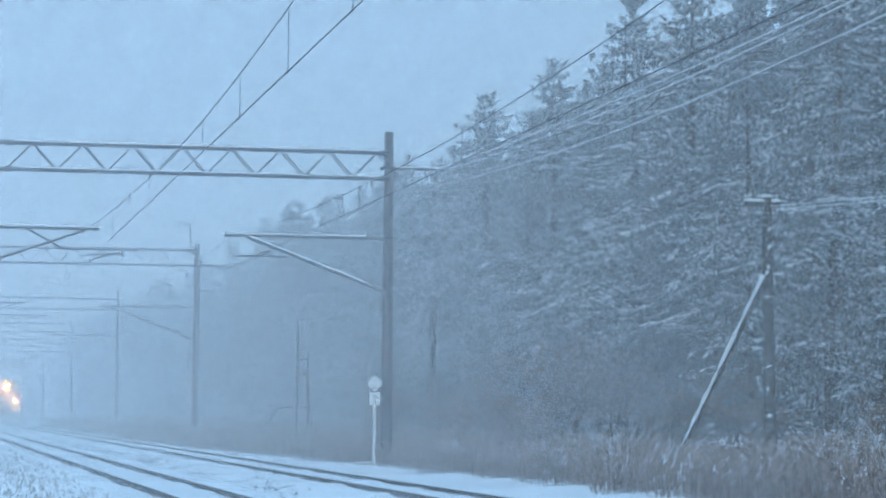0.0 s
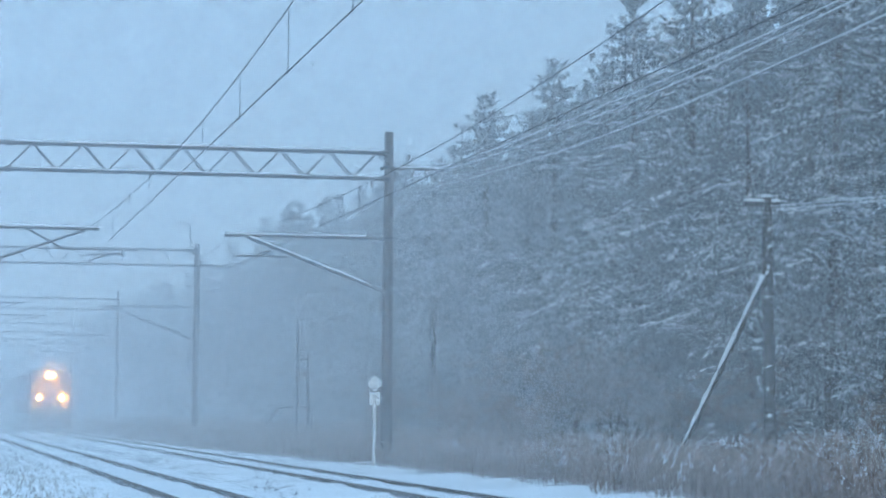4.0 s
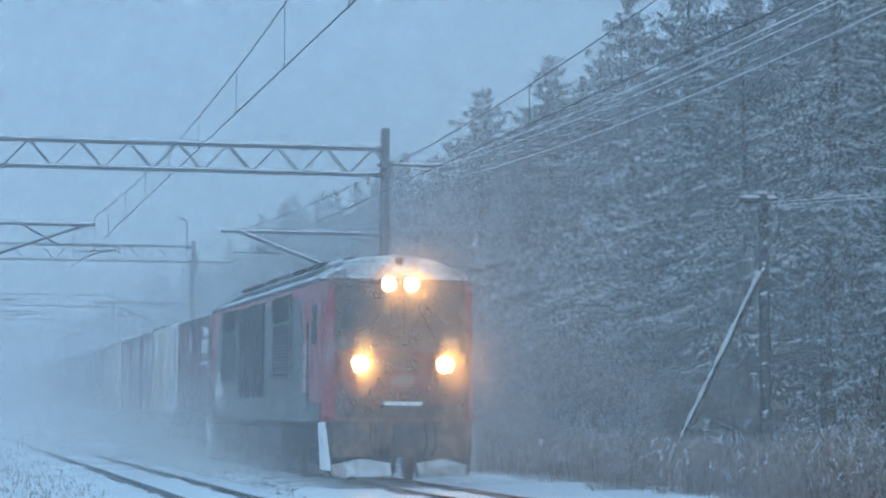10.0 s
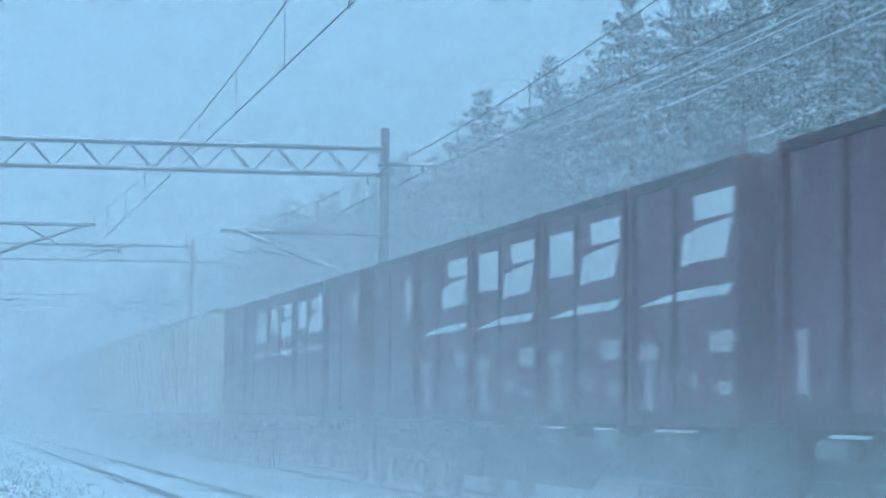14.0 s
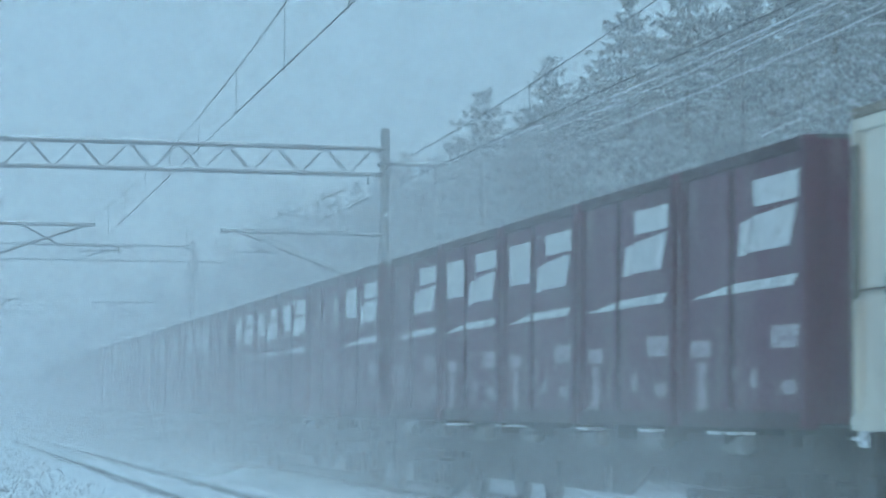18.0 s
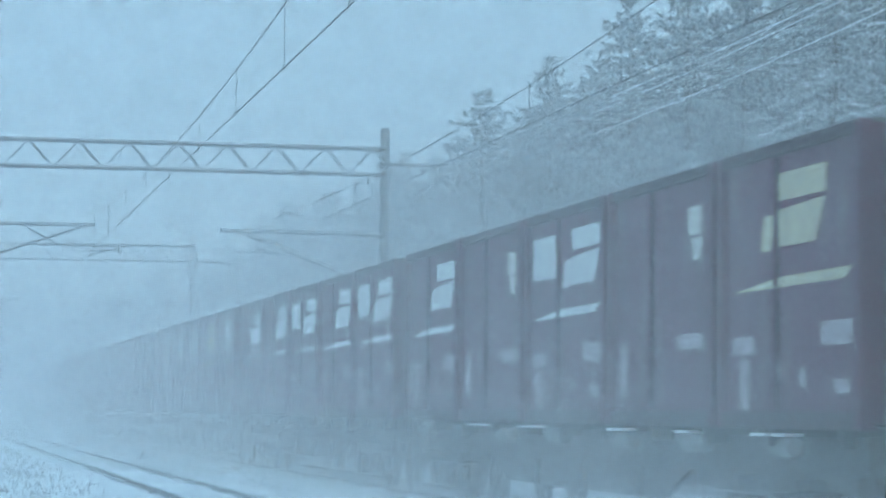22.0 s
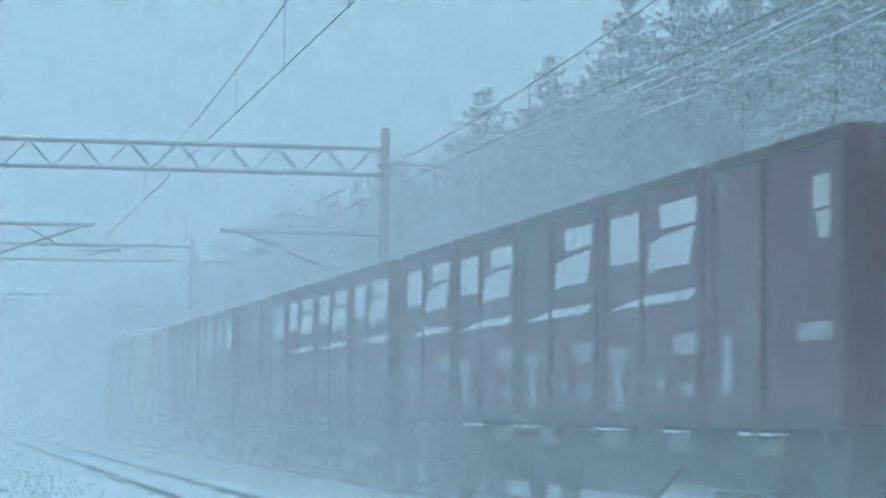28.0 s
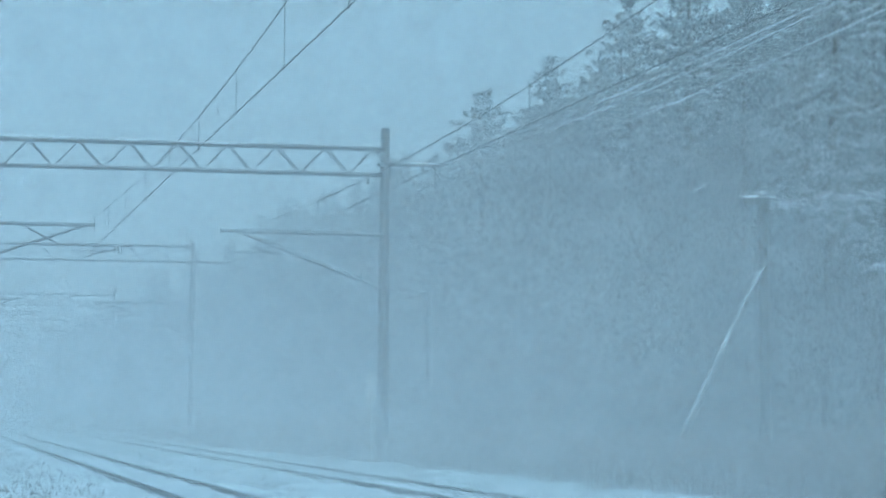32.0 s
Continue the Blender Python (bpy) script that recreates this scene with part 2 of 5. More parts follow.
M_SEAM = mat("rusty_brown_seam", (0.12, 0.10, 0.085), (0.20, 0.17, 0.145), rough=0.8, scale=5, bump=0.2, streak=4)
M_BLUE = mat("blue_stripe", (0.045, 0.10, 0.25), (0.06, 0.13, 0.28), rough=0.5, bump=0, streak=5)
M_REDSTRIPE = mat("red_stripe", (0.34, 0.04, 0.045), (0.26, 0.045, 0.045), rough=0.5, bump=0, stain=(0.34, 0.12, 0.11), streak=5)
M_YELLOW = mat("cream_tank_paint", (0.56, 0.50, 0.39), (0.46, 0.415, 0.335), rough=0.5, scale=1, fine=16, bump=0.05, stain=(0.36, 0.31, 0.22), streak=5, wide=0.52)
M_RUSTCREAM = mat("rust_stained_cream_paint", (0.34, 0.27, 0.19), (0.24, 0.18, 0.13), rough=0.7, scale=2, fine=16, bump=0.1, stain=(0.14, 0.09, 0.06), streak=4, wide=0.5)
M_GREEN = mat("green_stripe", (0.03, 0.13, 0.095), (0.04, 0.16, 0.12), rough=0.5, bump=0)
M_WINDOWTINT = mat("blue_grey_panel", (0.20, 0.235, 0.235), (0.16, 0.19, 0.19), rough=0.4, bump=0)
M_GLASS = mat("frosted_cab_glass", (0.035, 0.032, 0.031), (0.07, 0.062, 0.06), rough=0.6, scale=4, fine=25, bump=0.05, spec=0.12, stain=(0.16, 0.137, 0.13))
M_LAMP = glow("headlight", (1.0, 0.46, 0.11), 620.0)
M_FLAKE = mat("snowflake", (0.60, 0.62, 0.65), (0.54, 0.56, 0.59), rough=0.8, bump=0)


# ---- builders ----
def mesh_of(name, bm, material, smooth=False):
    me = bpy.data.meshes.new(name)
    bm.to_mesh(me)
    bm.free()
    if smooth:
        for p in me.polygons:
            p.use_smooth = True
    me.materials.append(material)
    return me


def part(name, bm, material, parent, label="", smooth=False):
    ob = new(name, mesh_of(name, bm, material, smooth))
    if parent:
        ob.parent = parent
    return tagged(ob, label)


def thing(name, label, category, group="", kind="", m=None):
    ob = new(name)
    ob.empty_display_size = 0.3
    if m is not None:
        ob.matrix_basis = m
    return tagged(ob, label, category, group, kind)


def box(bm, x0, x1, y0, y1, z0, z1, bevel=0.0):
    vs = [bm.verts.new(p) for p in ((x0, y0, z0), (x1, y0, z0), (x1, y1, z0), (x0, y1, z0), (x0, y0, z1), (x1, y0, z1), (x1, y1, z1), (x0, y1, z1))]
    fs = [bm.faces.new([vs[i] for i in q]) for q in ((3, 2, 1, 0), (4, 5, 6, 7), (0, 1, 5, 4), (1, 2, 6, 5), (2, 3, 7, 6), (3, 0, 4, 7))]
    if bevel:
        es = {e for f in fs for e in f.edges}
        bmesh.ops.bevel(bm, geom=list(es), offset=bevel, segments=2, affect="EDGES", clamp_overlap=True)
    return bm


def boxes(*rows, bevel=0.0):
    bm = bmesh.new()
    for r in rows:
        box(bm, *r, bevel=bevel)
    return bm


def rod(bm, a, b, r0, r1=None, n=8, caps=True):
    a, b = Vector(a), Vector(b)
    r1 = r0 if r1 is None else r1
    d = (b - a).normalized()
    u = d.orthogonal().normalized()
    w = d.cross(u)
    rings = []
    for c, r in ((a, r0), (b, r1)):
        rings.append([bm.verts.new(c + (u * math.cos(k * 2 * math.pi / n) + w * math.sin(k * 2 * math.pi / n)) * r) for k in range(n)])
    for k in range(n):
        bm.faces.new((rings[0][k], rings[0][(k + 1) % n], rings[1][(k + 1) % n], rings[1][k]))
    if caps:
        bm.faces.new(rings[0][::-1]), bm.faces.new(rings[1])
    return bm


def rods(*rows, n=8):
    bm = bmesh.new()
    for r in rows:
        rod(bm, r[0], r[1], r[2], r[3] if len(r) > 3 else None, n=n)
    return bm


def tube(pts, r, n=6):
    bm = bmesh.new()
    rings = []
    for i, p in enumerate(pts):
        p = Vector(p)
        d = (Vector(pts[min(i + 1, len(pts) - 1)]) - Vector(pts[max(i - 1, 0)])).normalized()
        u = d.cross(Vector((0, 0, 1)))
        u = u.normalized() if u.length > 1e-4 else Vector((1, 0, 0))
        w = u.cross(d)
        rings.append([bm.verts.new(p + (u * math.cos(k * 2 * math.pi / n) + w * math.sin(k * 2 * math.pi / n)) * r) for k in range(n)])
    for a, b in zip(rings, rings[1:]):
        for k in range(n):
            bm.faces.new((a[k], a[(k + 1) % n], b[(k + 1) % n], b[k]))
    bm.faces.new(rings[0][::-1]), bm.faces.new(rings[-1])
    return bm


def plate(bm, pts, thick, axis):
    """A plate: the outline pts, made thick along the axis vector."""
    axis = Vector(axis) * thick
    a = [bm.verts.new(Vector(p)) for p in pts]
    b = [bm.verts.new(Vector(p) + axis) for p in pts]
    k = len(pts)
    bm.faces.new(a[::-1]), bm.faces.new(b)
    for i in range(k):
        bm.faces.new((a[i], a[(i + 1) % k], b[(i + 1) % k], b[i]))
    bmesh.ops.recalc_face_normals(bm, faces=bm.faces)
    return bm


# ---- ground ----
def ground_height(x, y):
    """The snow's height over the formation: two track beds, a rise under the brush, a low bank at the camera's side."""
    bed = GROUND_Z
    for c in (TRACK_NEAR, TRACK_FAR):
        d = abs(x - c)
        if d < 1.5:
            bed = max(bed, -0.068 - 0.03 * (d > 0.7))
        elif d < 2.0:
            bed = max(bed, -0.098 + (d - 1.5) / 0.5 * (GROUND_Z + 0.098))
    n = noise.noise(Vector((x * 0.9, y * 0.6, 0))) * 0.035 + noise.noise(Vector((x * 3.1, y * 2.3, 4))) * 0.014
    if x > 11:
        bed += min(1, (x - 11) / 3.0) * 0.10 + max(0, x - 16) * 0.03
        n += noise.noise(Vector((x * 0.5, y * 0.35, 9))) * min(1, (x - 11) / 2) * 0.10
    if x < 3.0:
        bed += min(1.0, (3.0 - x) / 1.5) * 0.10
    return bed + n


def build_ground():
    bm = bmesh.new()
    xs = [-900, -300, -90, -30, -10, -5, -2, 0] + [1 + 0.25 * i for i in range(56)] + [15.5, 16.5, 18, 20, 23, 27, 33, 45, 70, 120, 300, 900]
    ys = [-300, -120, -60, -30, -10, 0, 5, 10] + [14 + 0.7 * i for i in range(110)] + [92 + 2.5 * i for i in range(40)] + [200, 225, 260, 320, 420, 600, 1000, 2500]
    grid = [[bm.verts.new((x, y, ground_height(x, y))) for x in xs] for y in ys]
    for j in range(len(ys) - 1):
        for i in range(len(xs) - 1):
            bm.faces.new((grid[j][i], grid[j][i + 1], grid[j + 1][i + 1], grid[j + 1][i]))
    g = part("ground", bm, M_SNOW, None, smooth=True)
    tagged(g, "snow-covered railway formation and field", "ground", kind="structure")


def rail_profile():
    return [(-0.062, -0.14), (0.062, -0.14), (0.062, -0.125), (0.012, -0.11), (0.012, -0.045), (0.033, -0.035), (0.033, -0.004), (0.028, 0), (-0.028, 0), (-0.033, -0.004), (-0.033, -0.035), (-0.012, -0.045), (-0.012, -0.11), (-0.062, -0.125)]


def build_tracks():
    for c, name in ((TRACK_NEAR, "near"), (TRACK_FAR, "far")):
        track = thing("railway_track", "narrow gauge railway track with dark rails in snow", "railway track", "tracks", "structure", pose(c, 0, 0))
        for side in (-1, 1):
            bm = bmesh.new()
            prof = rail_profile()
            rings = []
            for y in (-60, 20, 60, 120, 250, 700):
                rings.append([bm.verts.new((side * HALF_GAUGE + px, y, pz)) for px, pz in prof])
            for a, b in zip(rings, rings[1:]):
                for k in range(len(prof)):
                    bm.faces.new((a[k], b[k], b[(k + 1) % len(prof)], a[(k + 1) % len(prof)]))
            bmesh.ops.recalc_face_normals(bm, faces=bm.faces)
            part("rail", bm, M_RAIL, track, "dark steel rail with a worn head")
        # snow-melted strip beside each rail foot
        for side in (-1, 1):
            bm = bmesh.new()
            y = 14.0
            while y < 150:
                w = 0.015 + random.random() * 0.045
                ln = 0.5 + random.random() * 1.6
                if random.random() < 0.75:
                    x0 = side * HALF_GAUGE
                    box(bm, x0 - 0.03 - w, x0 + 0.03 + w, y, y + ln, -0.13, -0.072 + random.random() * 0.02)
                y += ln
            part("bare_ballast", bm, M_BALLAST, track, "dark bare ballast along the rail")
    bm = bmesh.new()
    rnd = random.Random(5)
    for k in range(3200):
        x = 6.6 + rnd.gauss(0, 0.24)
        y = 18 + rnd.random() * 95
        if noise.noise(Vector((x * 1.2, y * 0.25, 3))) < -0.05:
            continue
        s = 0.012 + rnd.random() * 0.026
        z = ground_height(x, y)
        vs = [bm.verts.new((x + dx * s, y + dy * s * 1.6, z + dz * s)) for dx, dy, dz in ((-1, -1, -0.3), (1, -0.7, -0.3), (0.6, 1, -0.3), (-0.8, 0.8, -0.3), (0, 0, 0.9))]
        for a, b in ((0, 1), (1, 2), (2, 3), (3, 0)):
            bm.faces.new((vs[a], vs[b], vs[4]))
    part("ballast_stones", bm, M_BALLAST, None)
    tagged(bpy.data.objects["ballast_stones"], "dark ballast stones showing through snow between tracks", "stones", kind="stuff")


# ---- overhead line ----
PORTAL_SCALE = 1.09
MAST_X, MAST_YS = 11.9, (71.83, 122.8, 171.5, 222.1, 272.5, 323.7)
LEFT_MAST_X = 1.15


def insulator(bm, a, b, r=0.06, discs=4):
    a, b = Vector(a), Vector(b)
    rod(bm, a, b, r * 0.45)
    for k in range(discs):
        c = a.lerp(b, (k + 0.5) / discs)
        d = (b - a).normalized() * 0.018
        rod(bm, c - d, c + d, r, r * 0.7)


def add_insulator(parent, a, b, r=0.06, discs=4):
    bm = bmesh.new()
    insulator(bm, a, b, r, discs)
    part("insulator", bm, M_PORCELAIN, parent, "pale ribbed insulator")


def build_portal(index, y):
    """Two masts, a lattice beam and a cantilever over each track."""
    portal = thing("catenary_portal", "concrete masts with a lattice beam over both tracks", "catenary portal", "catenary portals", m=pose(0, y, EYE[2] * (1 - PORTAL_SCALE)) @ Matrix.Scale(PORTAL_SCALE, 4))
    for x in (LEFT_MAST_X, MAST_X):
        part("mast", rods(((x, 0, -0.6), (x, 0, 8.58), 0.165, 0.115), n=14), M_CONCRETE, portal, "tall weathered concrete mast", smooth=True)
    rise = 0.27 if index == 1 else 0.0
    bm = bmesh.new()
    for z in (7.36 + rise, 8.03 + rise):
        for dy in (-0.17, 0.17):
            rod(bm, (LEFT_MAST_X, dy, z), (MAST_X, dy, z), 0.035)
    part("beam_chords", bm, M_STEEL, portal, "grey steel tubes")
    bm = bmesh.new()
    for i in range(8):
        x = 2.13 + i * 1.262
        for dy in (-0.17, 0.17):
            rod(bm, (x, dy, 7.38 + rise), (x + 0.60, dy, 8.01 + rise), 0.018, n=6)
            rod(bm, (x + 0.66, dy, 8.01 + rise), (x + 1.22, dy, 7.38 + rise), 0.018, n=6)
    part("beam_lattice", bm, M_STEEL, portal, "thin diagonal lattice bars")
    for x in (2.17, 9.8, MAST_X - 0.16):
        for z in (7.36 + rise, 8.03 + rise):
            part("clamp", boxes((x - 0.06, x + 0.06, -0.22, 0.22, z - 0.06, z + 0.06), bevel=0.01), M_STEEL, portal)
    part("snow_cap", boxes((LEFT_MAST_X + 0.2, MAST_X - 0.2, -0.2, -0.14, 8.06 + rise, 8.085 + rise), (LEFT_MAST_X + 0.2, MAST_X - 0.2, -0.2, -0.14, 7.39 + rise, 7.41 + rise)), M_SNOWCAP, portal, "thin line of lying snow")
    # right cantilever, over the far track
    m = -0.2
    arm = part("cantilever", rods(((7.62, m, 5.80), (11.75, m, 5.80), 0.038), ((8.2, m, 5.76), (11.75, m, 4.43), 0.038), ((7.95, m, 5.28), (9.25, m, 5.28), 0.022),
                                  ((8.6, m, 5.30), (9.35, m, 5.72), 0.025), ((9.1, m, 5.2), (8.55, m, 5.42), 0.018)), M_STEEL, portal, "grey tubular cantilever arm")
    add_insulator(arm, (11.35, m, 5.80), (11.75, m, 5.80))
    add_insulator(arm, (11.35, m, 4.585), (11.75, m, 4.43))
    part("arm_snow", boxes((7.62, 11.3, m - 0.035, m + 0.035, 5.835, 5.875)), M_SNOWCAP, arm, "snow lying on the arm")
    bm = bmesh.new()
    plate(bm, [(8.2, m - 0.035, 5.80), (11.3, m - 0.035, 4.64), (11.3, m - 0.035, 4.685), (8.2, m - 0.035, 5.845)], 0.07, (0, 1, 0))
    part("stay_snow", bm, M_SNOWCAP, arm, "snow lying on the sloping stay")
    for z in (5.76, 4.39, 7.60):
        part("mast_band", boxes((11.71, 12.09, -0.19, 0.19, z, z + 0.08)), M_STEEL, portal)
    # left cantilever, over the near track
    arm = part("cantilever", rods(((1.25, m, 5.88), (4.45, m, 5.88), 0.038), ((1.25, m, 4.85), (4.2, m, 5.88), 0.038), ((2.59, m, 5.89), (3.58, m, 5.36), 0.03),
                                  ((2.9, m, 5.37), (5.43, m, 5.37), 0.022), ((4.97, m, 5.22), (4.97, m, 5.37), 0.02), ((4.97, m, 5.28), (4.1, m, 5.22), 0.018)), M_STEEL, portal, "grey tubular cantilever arm")
    part("arm_snow", boxes((1.3, 4.45, m - 0.035, m + 0.035, 5.915, 5.94)), M_SNOWCAP, arm, "snow lying on the arm")
    add_insulator(arm, (1.3, m, 5.88), (1.7, m, 5.88))
    add_insulator(arm, (1.3, m, 4.87), (1.68, m, 5.0))
    add_insulator(arm, (4.97, m, 5.2), (4.97, m, 5.36), 0.05, 2)
    steady = part("steady_arm", tube([(4.22, m, 5.05), (4.42, m, 5.16), (4.7, m, 5.24), (5.06, m, 5.27)], 0.022), M_STEEL, portal, "thin curved steady arm")
    add_insulator(steady, (5.06, m, 5.18), (5.06, m, 5.38), 0.055, 3)
    # feeder bracket beyond the mast
    br = part("feeder_bracket", boxes((11.95, 13.35, -0.04, 0.04, 7.60, 7.66), (12.0, 12.06, -0.04, 0.04, 7.3, 7.6)), M_STEEL, portal, "steel side bracket")
    part("bracket_snow", boxes((12.05, 13.35, -0.045, 0.045, 7.662, 7.70)), M_SNOWCAP, br, "snow lying on the bracket")
    for x, z in ((12.55, 7.43), (12.9, 7.49), (13.25, 7.22)):
        add_insulator(br, (x, 0, 7.60), (x, 0, z), 0.05, 3)
    add_insulator(portal, (11.45, -0.1, 7.33), (11.45, -0.1, 7.1), 0.06, 3)
    if index == 1:
        part("transformer_box", boxes((11.55, 11.74, -0.25, 0.2, 3.1, 3.8), bevel=0.03), M_STEEL, portal, "grey box on the mast")
        part("lamp_arm", tube([(11.6, 0, 7.9), (11.6, 0, 9.3), (11.5, 0, 9.5), (11.3, 0, 9.55), (11.1, 0, 9.5), (11.05, 0, 9.3)], 0.035), M_STEEL, portal, "thin hooked steel tube")


def span(y0, y1, z_end, sag, n=9):
    out = []
    for i in range(n):
        t = i / (n - 1)
        out.append((y0 + (y1 - y0) * t, z_end - sag * 4 * t * (1 - t)))
    return out


def first_span(y, low_z, low_y, near_rise, far_rise):
    return low_z + (near_rise if y < low_y else far_rise) * (y - low_y) ** 2


def build_wires():
    supports = MAST_YS + (420.0,)
    for c, zc, slope, low_z, low_y, rise, far_rise, first in ((TRACK_NEAR, 5.346, 0.0058, 5.965, 49.0, 0.00145, 0.0006, 32.05), (TRACK_FAR, 5.341, 0.0015, 5.78, 48.0, 0.0012, 0.0007, 30.95)):
        wires = thing("overhead_line", "dark messenger and contact wire joined by droppers", "overhead line", "overhead lines", m=pose(c, 0, 0))
        ys = [-20, 0, 12] + [18 + 3 * i for i in range(18)] + [71.83]
        mess = [(0, y, first_span(y, low_z, low_y, rise, far_rise)) for y in ys]
        cont = [(0, y, zc + slope * (71.83 - y)) for y in ys]
        z_end = mess[-1][2]
        for k in range(-2, 9):
            y = first + 4.94 * k
            if y < 71:
                z0, z1 = zc + slope * (71.83 - y), first_span(y, low_z, low_y, rise, far_rise)
                part("dropper", rods(((0, y, z0), (0, y, z1), 0.005), ((0, y, z0 - 0.03), (0, y, z0 + 0.05), 0.014), ((0, y, z1 - 0.03), (0, y, z1 + 0.03), 0.012), n=5), M_WIRE, wires)
        for a, b in zip(supports, supports[1:]):
            mess += [(0, y, z_end + q) for y, q in span(a, b, 0.0, 0.2)[1:]]
            cont += [(0, y, zc) for y, q in span(a, b, 0.0, 0.2)[1:]]
            if a < 160:
                for i in range(1, 10):
                    y = a + (b - a) * (i - 0.35) / 9.4
                    t = (y - a) / (b - a)
                    part("dropper", rods(((0, y, zc), (0, y, z_end - 0.8 * t * (1 - t)), 0.005), n=5), M_WIRE, wires)
        part("messenger_wire", tube(mess, 0.0075), M_WIRE, wires)
        part("contact_wire", tube(cont, 0.008), M_WIRE, wires)
    for x, low_z, low_y, rise, end in ((12.55, 7.09, 42.0, 0.0006, 7.43), (12.9, 7.1, 45.0, 0.0009, 7.49), (13.25, 6.82, 46.0, 0.0010, 7.22)):
        pts = [(x, y, first_span(y, low_z, low_y, rise, rise)) for y in [-20, 0, 10] + [16 + 4 * i for i in range(13)]]
        for a, b in zip(supports, supports[1:]):
            pts += [(x, y, end + q) for y, q in span(a / PORTAL_SCALE, b / PORTAL_SCALE, 0, 0.38)]
        pts = [(px * PORTAL_SCALE, py * PORTAL_SCALE, EYE[2] + (pz - EYE[2]) * PORTAL_SCALE) for px, py, pz in pts]
        w = part("feeder_wire", tube(pts, 0.0105), M_WIRE_SNOW, None)
        tagged(w, "feeder wire coated with white snow", "wire", "feeder wires")


# ---- line-side things ----
def build_sign():
    s = thing("track_sign", "white post with diamond and square white boards by the track", "sign", m=pose(12.5, 71.1, EYE[2] * (1 - 1.082)) @ Matrix.Scale(1.082, 4))
    part("post", rods(((0, 0, -0.35), (0, 0, 2.05), 0.038), n=10), M_SIGN, s, "white round post")
    bm = bmesh.new()
    plate(bm, [(0, -0.05, 2.28), (0.19, -0.05, 2.06), (0, -0.05, 1.84), (-0.19, -0.05, 2.06)], 0.02, (0, 1, 0))
    b = part("diamond_board", bm, M_SIGN, s, "white diamond board with dark marks")
    for x0, x1, z0, z1 in ((-0.03, 0.03, 2.10, 2.17), (-0.04, 0.04, 1.93, 2.0)):
        part("mark", boxes((x0, x1, -0.058, -0.051, z0, z1)), M_FADED, b, "grey mark")
    b = part("square_board", boxes((-0.14, 0.14, -0.05, -0.03, 1.50, 1.80), bevel=0.008), M_SIGN, s, "white square board with dark marks")
    for x0, x1, z0, z1 in ((-0.03, 0.05, 1.68, 1.75), (-0.05, 0.02, 1.55, 1.62)):
        part("mark", boxes((x0, x1, -0.058, -0.051, z0, z1)), M_FADED, b, "grey mark")
    part("snow_cap", boxes((-0.14, 0.14, -0.06, -0.02, 1.80, 1.84), bevel=0.01), M_SNOWCAP, s)


def build_pole(x, y, top, braced):
    p = thing("utility_pole", "dark wooden utility pole with a snowy crossarm" + (" and a leaning brace" if braced else ""), "utility pole", "utility poles", m=pose(x, y, 0))
    part("post", rods(((0.1, 0, -0.4), (0, 0, top), 0.155, 0.115), n=10), M_WOOD_POLE, p, smooth=True)
    arm = part("crossarm", boxes((-0.50, 0.32, -0.06, 0.06, top - 0.22, top - 0.10), bevel=0.01), M_WOOD_POLE, p)
    part("arm_snow", boxes((-0.50, 0.32, -0.07, 0.07, top - 0.098, top - 0.03), bevel=0.02), M_SNOWCAP, arm)
    part("top_snow", boxes((-0.13, 0.13, -0.13, 0.13, top, top + 0.07), bevel=0.03), M_SNOWCAP, p)
    for dx in (-0.42, -0.2, 0.24):
        bm = bmesh.new()
        insulator(bm, (dx, 0, top - 0.1), (dx, 0, top + 0.1), 0.05, 2)
        part("insulator", bm, M_PORCELAIN, arm)
    if braced:
        a, b = Vector((-0.12, -0.15, top - 1.85)), Vector((-1.73, 1.6, 0.1))
        part("brace", rods((b - (a - b) * 0.06, a, 0.10, 0.085), n=9), M_WOOD_POLE, p, "leaning wooden brace", smooth=True)
        d = (a - b).normalized()
        bm = bmesh.new()
        side = Vector((-0.035, -0.075, 0.065))
        rnd = random.Random(3)
        n, c0, r0 = 26, b + side, 0.05
        for k in range(1, n + 1):
            c1 = b + side * rnd.uniform(0.75, 1.15) + (a - b) * (k / n)
            r1 = 0.046 * rnd.uniform(0.6, 1.2)
            rod(bm, c0, c1, r0, r1, n=7)
            c0, r0 = c1, r1
        part("brace_snow", bm, M_SNOWCAP, p, "snow lying along the brace")
        for z in (0.75, 1.15, 1.62, 1.75, 2.3, 3.9, 4.4, 5.0):
            bm = bmesh.new()
            rod(bm, (rnd.uniform(-0.09, 0.0), -0.14, top - z), (rnd.uniform(0.0, 0.08), -0.15, top - z + rnd.uniform(0.02, 0.07)), rnd.uniform(0.02, 0.05), 0.015, n=6)
            part("snow_patch", bm, M_SNOWCAP, p)


def build_linewire():
    pts = [(19.05, 56.4, 6.10), (19.6, 50.6, 5.87), (20.2, 44.5, 5.72), (21, 36, 5.65), (22, 14, 6.2)]
    for dx, dz in ((0.0, 0.0), (0.12, -0.07)):
        w = part("pole_wire", tube([(x + dx, y, z + dz) for x, y, z in pts], 0.012), M_WIRE_SNOW, None)
        tagged(w, "thin snowed telephone wire between wooden poles", "wire", "pole wires")
    w = part("pole_wire", tube([(19.0, 56.5, 6.2), (19.0, 75, 5.75), (19.0, 95.6, 5.7), (19, 140, 5.6), (19, 200, 5.7)], 0.006), M_WIRE, None)
    tagged(w, "thin snowed telephone wire between wooden poles", "wire", "pole wires")


